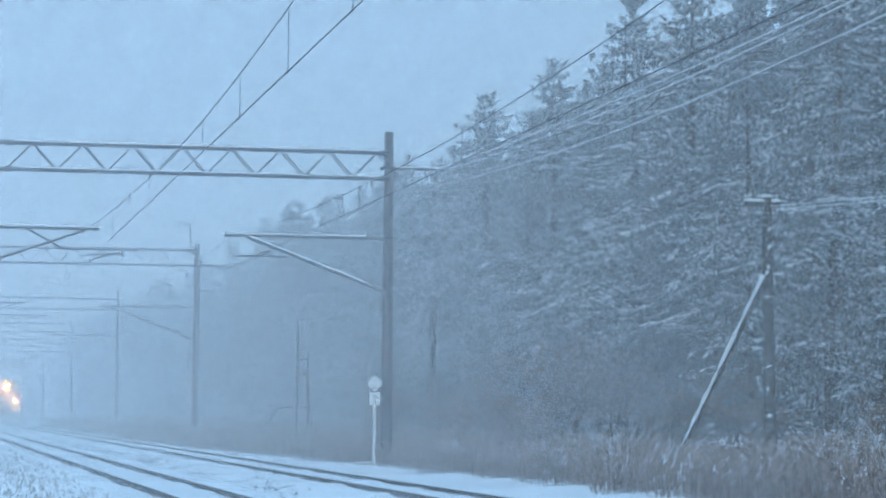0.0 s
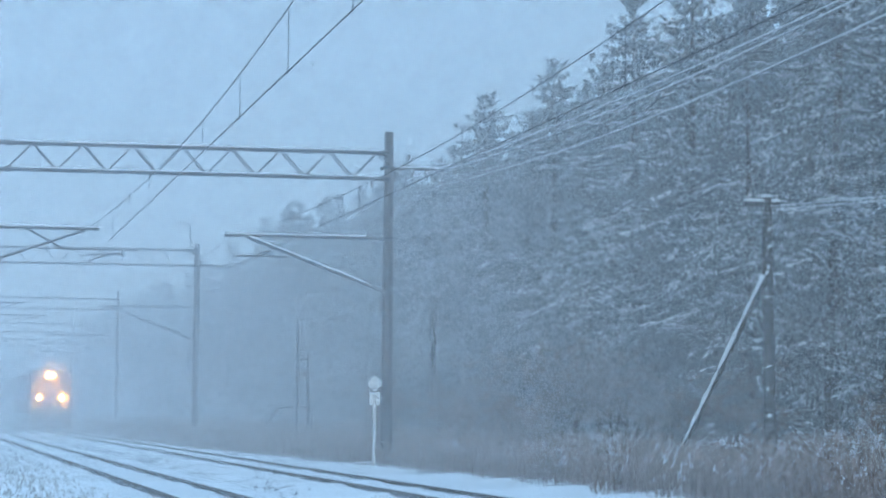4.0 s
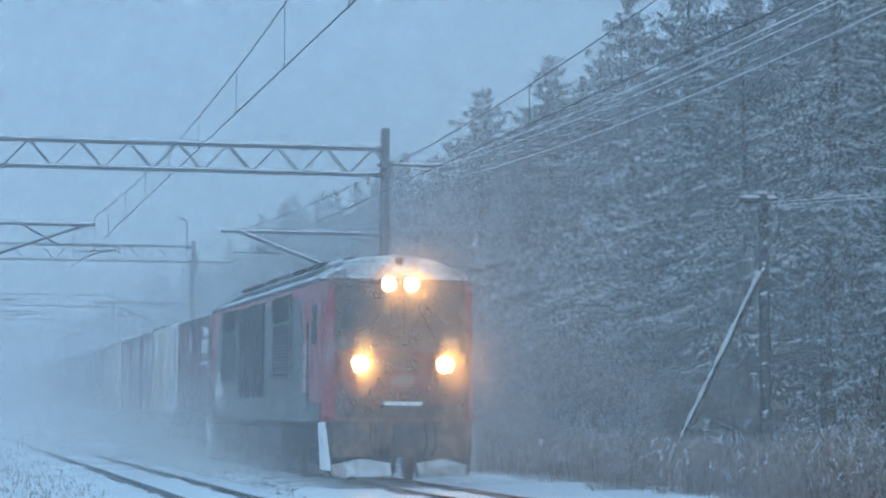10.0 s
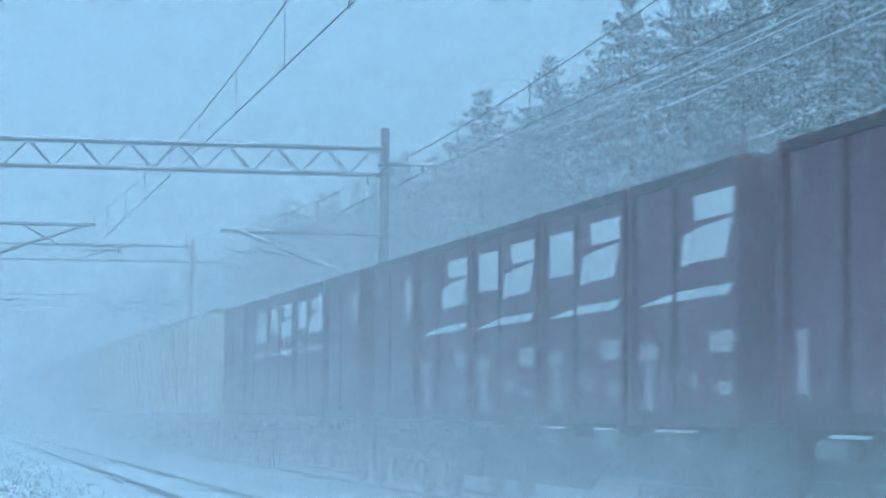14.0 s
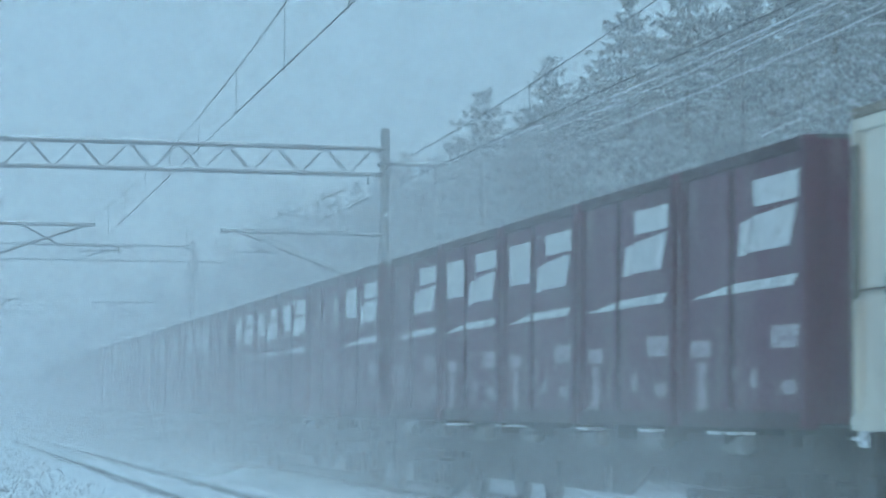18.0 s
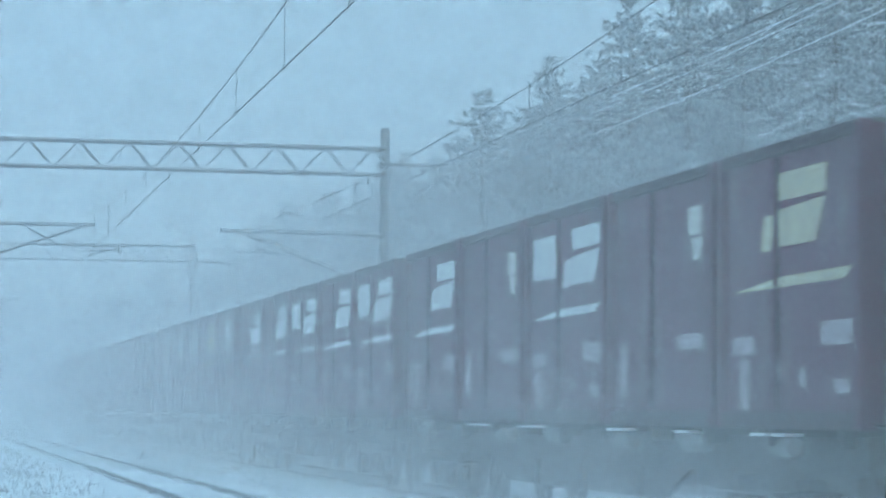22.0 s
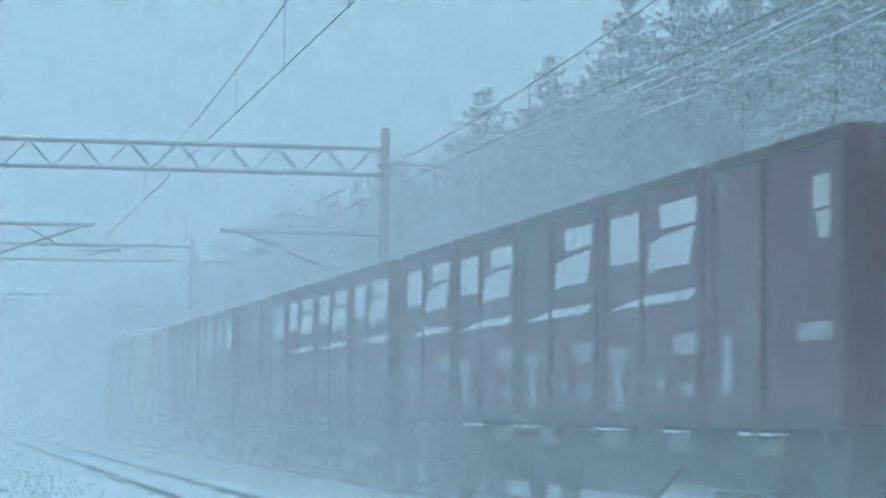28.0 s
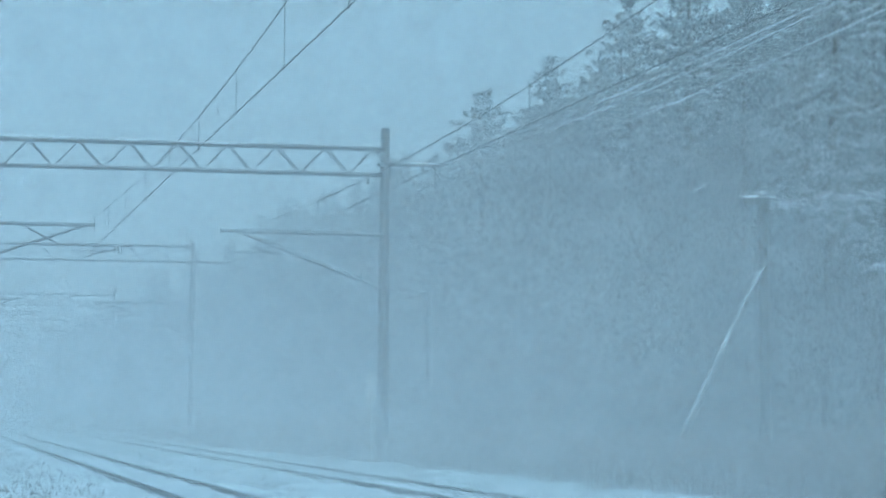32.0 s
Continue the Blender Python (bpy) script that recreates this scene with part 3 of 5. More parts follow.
def build_cabinet():
    c = thing("signal_equipment", "line-side posts with grey boxes and a snowy pipe rail", "signal equipment", m=pose(14.83, 102.0, 0))
    part("post", rods(((0, 0, -0.3), (0, 0, 4.9), 0.07), n=8), M_UNDER, c)
    part("post", rods(((0.42, 0, -0.3), (0.42, 0, 3.66), 0.075, 0.065), n=8), M_UNDER, c)
    part("bracket", rods(((0, 0, 3.42), (0.42, 0, 3.42), 0.025)), M_UNDER, c)
    part("equipment_box", boxes((0.06, 0.36, -0.25, 0.15, 2.62, 2.98), bevel=0.03), M_FRONT, c, "brownish equipment box between the posts")
    part("box_snow", boxes((0.04, 0.38, -0.26, 0.16, 2.98, 3.05), bevel=0.03), M_SNOWCAP, c)
    part("top_snow", boxes((0.32, 0.48, -0.08, 0.08, 3.66, 3.73), bevel=0.03), M_SNOWCAP, c)
    part("side_bar", rods(((-0.72, 0, 2.52), (0.05, 0, 2.52), 0.022)), M_WIRE_SNOW, c)
    bend = [(-1.42, 0, 0.42), (-0.98, 0, 1.2), (-0.70, 0, 1.50), (0.72, 0, 1.50)]
    part("pipe_rail", tube(bend, 0.055), M_UNDER, c, "dark pipe rail bent to the ground")
    part("pipe_snow", tube([(x - 0.01, y - 0.01, z + 0.045) for x, y, z in bend[1:]], 0.04), M_SNOWCAP, c, "snow lying along the pipe rail")
    part("rail_leg", rods(((0.62, 0, -0.2), (0.62, 0, 1.5), 0.04)), M_UNDER, c)


# ---- vegetation ----
def conifer_mesh(seed, height, spread, droop, name, material):
    """A spruce: whorls of boughs round a leader. Every bough carries side twigs, needles hang from both as a fringe, and snow lies along the tops of the boughs that catch it."""
    rnd = random.Random(seed)
    verts, faces, sv, sf = [], [], [], []
    up = Vector((0, 0, 1))

    def blade(c, along, side):
        i = len(verts)
        verts.extend((c - side, c + side, c + along))
        faces.append((i, i + 1, i + 2))

    def lump(c, d, l, w, h):
        """A small ridge of snow along the direction d."""
        i = len(sv)
        q = Vector((-d.y, d.x, 0))
        j = lambda: rnd.uniform(0.7, 1.3)
        sv.extend((c - d * l * j(), c + q * w * j(), c + d * l * j(), c - q * w * j(), c + up * h * j(), c - up * h * 0.6))
        for p, r in ((0, 1), (1, 2), (2, 3), (3, 0)):
            sf.append((i + p, i + r, i + 4)), sf.append((i + r, i + p, i + 5))

    def frost(c, along, side):
        i = len(sv)
        sv.extend((c - side, c + side, c + along))
        sf.append((i, i + 1, i + 2))

    def fringe(p, d, side, long, white, n=4):
        """Needles on one point of a twig: some hang, some stand off to the sides; those on top are frosted where white is high."""
        for k in range(n):
            hang = (d * rnd.uniform(-0.2, 0.9) + side * rnd.uniform(-0.5, 0.5) - up * rnd.uniform(0.4, 1.2)).normalized()
            blade(p + d * rnd.uniform(-0.05, 0.05), hang * long * rnd.uniform(0.5, 1.2), (d + side * rnd.uniform(-0.6, 0.6)) * rnd.uniform(0.018, 0.045))
        off = (d * rnd.uniform(0.3, 1.0) + side * rnd.choice((-1, 1)) * rnd.uniform(0.4, 1.0) + up * rnd.uniform(-0.3, 0.35)).normalized()
        blade(p, off * long * rnd.uniform(0.5, 0.9), up * rnd.uniform(0.02, 0.04) + d * 0.015)
        for k in range(6):
            if rnd.random() < white:
                off = (d * rnd.uniform(-0.2, 1.0) + side * rnd.uniform(-1.0, 1.0) + up * rnd.uniform(-0.75, 0.25)).normalized()
                frost(p + up * rnd.uniform(0.0, 0.04) + side * rnd.gauss(0, 0.03), off * long * rnd.uniform(0.18, 0.46), up * rnd.uniform(0.014, 0.030) + d * rnd.uniform(-0.02, 0.02))

    depth, turn = 0.25, rnd.random() * 6.28
    while depth < height * 0.93:
        f = 1 - depth / height
        reach = min(0.08 + 0.42 * depth, spread * (1 - f) ** 0.5) * rnd.uniform(0.82, 1.12)
        if f < 0.25:
            reach *= 0.72 + f
        count = 5 if depth < 1.5 else 7
        turn += 0.7 + rnd.random()
        for b in range(count):
            a = turn + (b + rnd.uniform(-0.28, 0.28)) * 2 * math.pi / count
            ln = reach * rnd.uniform(0.55, 1.2)
            out = Vector((math.cos(a), math.sin(a), 0))
            side = Vector((-out.y, out.x, 0))
            z = height - depth + rnd.gauss(0, 0.10)
            rise = 0.30 * max(0.0, 1 - depth / 3.0) - 0.62 * droop * min(1.0, depth / 6.0) * rnd.uniform(0.4, 1.2) + rnd.gauss(0, 0.16)
            sag = 0.34 * droop * min(1.0, depth / 4.0)

            def bough(t):
                return Vector((0, 0, z)) + out * (ln * t) + up * (ln * (rise * t - sag * t * t + 0.22 * t ** 3))

            # broad noise sets the frost, which also mimics lit boughs and dark hollows
            heavy = noise.noise(bough(0.8) * 0.6 + Vector((seed * 5.3, 0, 0))) + rnd.gauss(0, 0.14)
            white = max(0.0, min(0.97, 0.57 + 2.3 * heavy))
            steps = max(3, int(ln / 0.17))
            for s in range(steps):
                t = (s + rnd.random()) / steps
                if t < 0.22 and ln > 1.2:
                    continue
                p = bough(t)
                d = (bough(min(1.02, t + 0.05)) - bough(t - 0.05)).normalized()
                fringe(p, d, side, 0.08 + 0.28 * min(1, ln / 1.4), white * min(1.0, 0.3 + t))
                # side twigs, longest in the middle of the bough, hanging towards their ends
                for sd in (-1, 1):
                    tw = min(0.85, 0.42 * ln) * (1.15 - t) * rnd.uniform(0.6, 1.2)
                    td = (out * rnd.uniform(0.5, 1.0) + side * sd * 0.9 + up * (0.25 * max(0.0, 1 - depth / 2.0) - rnd.uniform(0.1, 0.5) * droop * min(1, depth / 3))).normalized()
                    n = max(1, int(tw / 0.20))
                    for k in range(n):
                        u = (k + rnd.random()) / n
                        c = p + td * (tw * u) - up * (0.22 * tw * u * u)
                        fringe(c, td, out, (0.12 + 0.12 * (1 - u)) * min(1.0, 0.4 + 0.6 * ln), white * min(1.0, 0.4 + t), 3)
                        if heavy > 0.18 and t > 0.35 and noise.noise(c * 1.9) > 0.0 and rnd.random() < 0.35:
                            lump(c + up * 0.025 + side * rnd.gauss(0, 0.04), (td + side * rnd.uniform(-0.8, 0.8) - up * rnd.uniform(0, 0.6)).normalized(), rnd.uniform(0.03, 0.07), rnd.uniform(0.02, 0.045), rnd.uniform(0.02, 0.045))
                if heavy > 0.12 and t > 0.45 and noise.noise(p * 2.3) > 0.05 and rnd.random() < 0.45:
                    lump(p + up * 0.03, d, rnd.uniform(0.04, 0.08), rnd.uniform(0.025, 0.05), rnd.uniform(0.025, 0.05))
            # the tip of the bough
            blade(bough(0.93), (bough(1.08) - bough(0.9)).normalized() * 0.24, side * 0.05)
            blade(bough(0.93), (bough(1.08) - bough(0.9)).normalized() * 0.20, up * 0.04)
        depth += rnd.uniform(0.27, 0.40) * (0.7 if depth < 2 else 1.0)
    for k in range(46):
        a, q = rnd.random() * 6.28, rnd.random()
        blade(Vector((0, 0, height - 0.5 * q)), Vector((math.cos(a) * (0.05 + 0.16 * q), math.sin(a) * (0.05 + 0.16 * q), rnd.uniform(0.05, 0.16))), Vector((0.018, 0.018, 0.01)))
    out = []
    for v, fc, m, nm in ((verts, faces, material, name), (sv, sf, M_TREESNOW, "snow_load")):
        me = bpy.data.meshes.new(nm)
        me.from_pydata([tuple(p) for p in v], [], fc)
        me.materials.append(m)
        out.append(me)
    return out


def bare_tree_mesh(seed, height, stems=1, crowded=5, levels=4, twigs=None):
    """Two meshes: trunk and limbs, and the fine frosted twigs at their ends; every limb bends as it grows."""
    rnd = random.Random(seed)
    wood, fine = bmesh.new(), bmesh.new()

    def tuft(c, r):
        vs = [fine.verts.new(c + Vector(p) * r * rnd.uniform(0.7, 1.3)) for p in ((1, 0, -0.2), (-0.5, 0.9, -0.1), (-0.5, -0.9, 0), (0, 0, 0.8))]
        for q in ((0, 1, 3), (1, 2, 3), (2, 0, 3), (0, 2, 1)):
            fine.faces.new([vs[i] for i in q])

    def limb(a, d, ln, r, level):
        pts = [a]
        seg = 3 if level < 3 else 2
        for k in range(seg):
            d = (d + Vector((rnd.gauss(0, 0.16), rnd.gauss(0, 0.16), rnd.gauss(0.02, 0.10)))).normalized()
            b = pts[-1] + d * (ln / seg)
            r0, r1 = r * (1 - 0.45 * k / seg), r * (1 - 0.45 * (k + 1) / seg)
            rod(wood if level < 3 else fine, pts[-1], b, r0, r1, n=6 if level < 1 else 4 if level < 3 else 3, caps=False)
            pts.append(b)
        if level >= 3:
            for k in range(3):
                tuft(pts[rnd.randrange(1, len(pts))] + Vector((rnd.gauss(0, .05), rnd.gauss(0, .05), rnd.gauss(0, .04))), rnd.uniform(0.018, 0.045))
        if level >= levels:
            return
        for k in range(crowded):
            base = pts[rnd.randrange(1 if level else 2, len(pts))]
            nd = (d * 0.75 + Vector((rnd.uniform(-1, 1), rnd.uniform(-1, 1), rnd.uniform(-0.35, 0.45)))).normalized()
            limb(base, nd, ln * rnd.uniform(0.4, 0.66), max(0.0045, r * 0.40), level + 1)

    for q in range(stems):
        o = 0.3 if stems > 1 else 0.0
        limb(Vector((rnd.uniform(-o, o), rnd.uniform(-o, o), -0.2)), Vector((rnd.uniform(-.2, .2), rnd.uniform(-.2, .2), 1)).normalized(), height * 0.5, 0.0085 * height, 0)
    out = []
    for bm, m, nm in ((wood, M_BARK, "limbs"), (fine, twigs or M_FROST, "frosted_twigs")):
        out.append(mesh_of(nm, bm, m))
    return out


def frosted_plant(name, meshes, label, category, group, m):
    ob = thing(name, label, category, group, m=m)
    for nm, me in zip(("limbs", "frosted_twigs"), meshes):
        c = new(nm, me)
        c.parent = ob
    return ob


def build_trees():
    protos = []
    specs = ((1, 14.5, 3.0, 0.6), (2, 13.5, 2.8, 0.85), (3, 15.5, 3.1, 0.75), (4, 12.5, 2.8, 0.5), (5, 11.0, 2.6, 0.7))
    for seed, h, sp, dr in specs:
        crown, load = conifer_mesh(seed, h, sp, dr, "snowed_crown", M_SPRUCE)
        tr = thing("spruce_tree", "tall dark spruce tree with snow on its drooping boughs", "tree", "forest edge trees", m=pose(0, 0, -300))
        bm = rods(((0, 0, -0.4), (0.05, 0, h * 0.55), 0.19, 0.10), ((0.05, 0, h * 0.55), (0, 0, h * 0.97), 0.10, 0.02), n=8)
        part("trunk", bm, M_BARK, tr, smooth=True)
        c = new("crown", crown)
        c.parent = tr
        c = new("snow_load", load)
        c.parent = tr
        tagged(c, "clumps of white snow lying on the boughs")
        protos.append(tr)
    rnd = random.Random(11)
    spots = []
    # first row by hand at the tops that stand out, then filled rows behind and along the line
    for y, x, h in ((104, 23.0, 14.5), (90, 22.6, 14.1), (81, 23.0, 14.9), (75, 23.0, 15.4), (118, 23.5, 13.2), (66, 24, 16.0), (70.5, 26, 16.4), (60, 24.5, 16.6), (97, 26, 13.6), (133, 24.5, 14.4), (150, 24, 14.0), (128, 24, 14.3), (142, 24.4, 13.9), (157, 24.3, 14.5), (164, 24, 14.7), (174, 24.2, 14.7), (183, 24, 15.0), (86.4, 23.4, 13.5), (89, 23.3, 12.8), (98, 23.2, 13.0), (110.5, 23.2, 12.9), (74, 24.3, 15.4), (72, 26, 15.0), (78, 25.3, 14.6), (84, 25.6, 13.9), (93, 25.2, 13.5), (101, 25.4, 13.7), (107.5, 25.4, 13.4), (114, 24.8, 13.2), (122.5, 24.6, 13.4), (71, 25.2, 15.2), (68, 26.5, 15.6), (64, 27, 16.0), (87.5, 25.6, 13.2), (96, 23.4, 12.6)):
        spots.append((x, y, h))
    y = 48.0
    while y < 430:
        for row in range(4 if y < 190 else 3):
            x = 22.5 + row * 3.6 + rnd.uniform(-1.3, 1.3) + (1.0 if row == 0 else 0)
            yy = y + rnd.uniform(-1.8, 1.8)
            if all((x - a) ** 2 + (yy - b) ** 2 > 5.5 for a, b, _ in spots):
                hmax = (13.0 if yy < 122 else 13.5) + 1.4 * noise.noise(Vector((yy * 0.08, row, 2))) + 0.5 * row
                spots.append((x, yy, hmax * rnd.uniform(0.82, 1.06)))
        y += 3.3 if y < 190 else 5.0
    heights = [s[1] for s in specs]
    used = set()
    broad = {(104, 23.0): 1.35, (90, 22.6): 1.35, (81, 23.0): 1.2, (118, 23.5): 1.3}
    for i, (x, yy, h) in enumerate(spots):
        k = rnd.randrange(5)
        m = pose(x, yy, ground_height(x, yy), rnd.uniform(-1.5, 1.5), rnd.uniform(-1.5, 1.5), rnd.uniform(0, 360))
        t = protos[k] if k not in used else copy_thing(protos[k], m)
        used.add(k)
        t.matrix_basis = m @ Matrix.Diagonal((h / heights[k] * rnd.uniform(0.96, 1.16) * broad.get((yy, x), 1.0),) * 2 + (h / heights[k], 1))
    for x, yy, h, seed in ((20.6, 50.4, 9.8, 61), (21.2, 54.5, 7.0, 62), (21.0, 47.6, 9.8, 64)):
        frosted_plant("frosted_tree", bare_tree_mesh(seed, h, twigs=M_LARCH if seed == 62 else M_FROST), "leafless tree with twigs white with hoar frost", "tree", "frosted trees", pose(x, yy, ground_height(x, yy), 0, 0, seed * 40))
    for x, yy, h, seed, turn in ((19.9, 54.0, 2.6, 81, 35), (20.4, 51.6, 2.2, 82, 160), (18.9, 58.5, 1.8, 83, 250)):
        frosted_plant("frosted_branchy_bush", bare_tree_mesh(seed, h, 3, 3, 3), "low bush of bent branches white with frost", "bush", "frosted bushes", pose(x, yy, ground_height(x, yy), 0, 38, turn))
    # thickets of brown leafless scrub in the dead grass
    scrub = [bare_tree_mesh(70 + v, h, n, 3, twigs=M_TWIG) for v, (h, n) in enumerate(((4.4, 4), (3.6, 6), (2.8, 5), (5.2, 2)))]
    for x, yy, v, q in ((17.4, 70.0, 0, 1.0), (18.2, 70.8, 1, 1.05), (18.9, 69.4, 0, 0.92), (19.3, 72.4, 1, 0.95), (17.9, 74.6, 3, 0.9), (16.4, 71.6, 2, 1.0), (15.9, 66.4, 2, 0.8), (18.6, 66.0, 1, 0.85), (20.0, 75.0, 3, 0.85),
                        (14.9, 72.0, 2, 0.9), (17.2, 82.0, 1, 0.9), (18.4, 86.0, 0, 0.8), (16.5, 90.0, 2, 1.1), (18.9, 62.0, 2, 1.0), (19.6, 59.0, 2, 0.8), (17.6, 98.0, 1, 0.8), (18.7, 106.0, 0, 0.8), (20.8, 64.0, 1, 0.9), (20.2, 52.0, 2, 0.9), (20.9, 49.5, 1, 0.7)):
        m = pose(x, yy, ground_height(x, yy), 0, 0, rnd.uniform(0, 360)) @ Matrix.Diagonal((q, q, q, 1))
        frosted_plant("leafless_shrub", scrub[v], "thin brown leafless shrub in the dead grass", "bush", "leafless shrubs", m)
    # low frosted broadleaf growth in front of the wood
    for v in range(4):
        meshes = bare_tree_mesh(40 + v, 3.6 if v < 2 else 2.6, 1 if v < 2 else 4, 4, twigs=M_LARCH)
        proto = None
        for k in range(6):
            x = 18.0 + rnd.random() * 5.0
            yy = 44 + rnd.random() * 120
            q = rnd.uniform(0.6, 1.25)
            m = pose(x, yy, ground_height(x, yy), 0, 0, rnd.uniform(0, 360)) @ Matrix.Diagonal((q, q, q, 1))
            frosted_plant("frosted_bush", meshes, "bare leafless bush white with frost", "bush", "frosted bushes", m)


def build_grass():
    """Dead tall grass with frost, between the line and the wood, and thin tufts at the camera's side."""
    rnd = random.Random(21)

    def patch(name, count, place, hmin, hmax, wide, tufts, material, size=1.0):
        verts, faces = [], []
        for k in range(count):
            x, y = place()
            z = ground_height(x, y) - 0.03
            h = rnd.uniform(hmin, hmax) * (0.75 + 0.5 * noise.noise(Vector((x * 0.5, y * 0.4, 1))))
            a = rnd.random() * math.pi
            w = wide * rnd.uniform(0.6, 1.5)
            dx, dy = math.cos(a) * w, math.sin(a) * w
            lx, ly = rnd.gauss(0, 0.16) * h, rnd.gauss(0, 0.16) * h
            i = len(verts)
            verts.extend(((x - dx, y - dy, z), (x + dx, y + dy, z), (x + lx * 0.4 + dx * 0.8, y + ly * 0.4 + dy, z + h * 0.6), (x + lx * 0.4 - dx * 0.8, y + ly * 0.4 - dy, z + h * 0.6), (x + lx * 1.3, y + ly * 1.3, z + h)))
            faces.extend(((i, i + 1, i + 2, i + 3), (i + 3, i + 2, i + 4)))
            for tuft in range(tufts):
                c = len(verts)
                px, py, pz = x + lx * 1.3 + rnd.gauss(0, 0.03), y + ly * 1.3 + rnd.gauss(0, 0.03), z + h * rnd.uniform(0.75, 1.0)
                s = (0.008 + 0.012 * rnd.random()) * (1.6 if rnd.random() < 0.10 else 1.0) * size
                verts.extend(((px - s, py, pz - s * 2), (px + s, py - s, pz - s), (px + s * 0.4, py + s, pz + s * 2)))
                faces.append((c, c + 1, c + 2))
        me = bpy.data.meshes.new(name)
        me.from_pydata(verts, [], faces)
        me.materials.append(material)
        ob = new(name, me)
        return ob

    def right():
        while True:
            y = 34 + 210 * rnd.random() ** 1.9
            edge = max(11.2, 12.6 - (y - 65) * 0.03) + 0.35 * noise.noise(Vector((0, y * 0.3, 5))) + 0.15 * noise.noise(Vector((3, y * 1.3, 5)))
            x = edge + 11.5 * rnd.random() ** 1.25
            if x < edge + 0.35 and rnd.random() < 0.5:
                continue
            return x, y

    g = patch("tall_dead_grass", 105000, right, 0.45, 1.25, 0.0055, 2, M_GRASS)
    tagged(g, "tall brown dead grass with frosted seed heads", "grass", kind="stuff")

    def heads():
        x, y = right()
        return x + 0.1 + 2.5 * rnd.random() ** 2, y

    g = patch("frosted_seed_heads", 9000, heads, 0.50, 1.15, 0.002, 4, M_FROST)
    tagged(g, "white frosted seed heads among the dead grass", "grass", kind="stuff")

    def near_heads():
        y = 44 + 24 * rnd.random()
        return 12.9 - (y - 65) * 0.03 + 8.5 * rnd.random() ** 0.8, y

    g = patch("frosted_weeds", 1700, near_heads, 0.35, 1.1, 0.0012, 5, M_FROST, 1.5)
    tagged(g, "weed stalks with curled frosted heads in the dead grass", "grass", kind="stuff")

    def left():
        y = 28 + 90 * rnd.random() ** 1.5
        return 1.0 + rnd.random() * 2.1 - 0.4 * noise.noise(Vector((1, y * 0.4, 5))), y

    g = patch("snowed_stubble", 2200, left, 0.05, 0.17, 0.0035, 1, M_STUBBLE)
    tagged(g, "sparse dead stubble poking through snow", "grass", kind="stuff")


# ---- rolling stock ----
def wheel_mesh(r):
    bm = bmesh.new()
    rod(bm, (-0.065, 0, 0), (0.065, 0, 0), r, n=24)
    rod(bm, (-0.10, 0, 0), (-0.065, 0, 0), r * 0.3, n=12)
    return mesh_of("wheel", bm, M_UNDER, False)


def bogie_into(parent, y, r, wheels, label, wheel_me):
    bg = part("bogie", boxes((-1.05, -0.93, y - 1.35, y + 1.35, r - 0.06, r + 0.16), (0.93, 1.05, y - 1.35, y + 1.35, r - 0.06, r + 0.16), (-1.0, 1.0, y - 0.2, y + 0.2, r, r + 0.2),
                             *[(sx * 1.0 - 0.12, sx * 1.0 + 0.12, y + d - 0.17, y + d + 0.17, r - 0.16, r + 0.12) for sx in (-1, 1) for d in wheels],
                             *[(sx * 1.0 - 0.08, sx * 1.0 + 0.08, y - 0.28, y + 0.28, r - 0.15, r + 0.05) for sx in (-1, 1)]), M_UNDER, parent, label)
    for d in wheels:
        for sx in (-1, 1):
            w = new("wheel", wheel_me)
            w.parent = bg
            w.matrix_basis = pose(sx * (HALF_GAUGE - 0.02), y + d, r, 0, 0, 0 if sx < 0 else 180)
    return bg


def loft(sections, close=True):
    bm = bmesh.new()
    rings = [[bm.verts.new(p) for p in s] for s in sections]
    k = len(rings[0])
    for a, b in zip(rings, rings[1:]):
        for i in range(k):
            bm.faces.new((a[i], a[(i + 1) % k], b[(i + 1) % k], b[i]))
    if close:
        bm.faces.new(rings[0][::-1]), bm.faces.new(rings[-1])
    bmesh.ops.recalc_face_normals(bm, faces=bm.faces)
    return bm


LOCO_LEN = 19.0


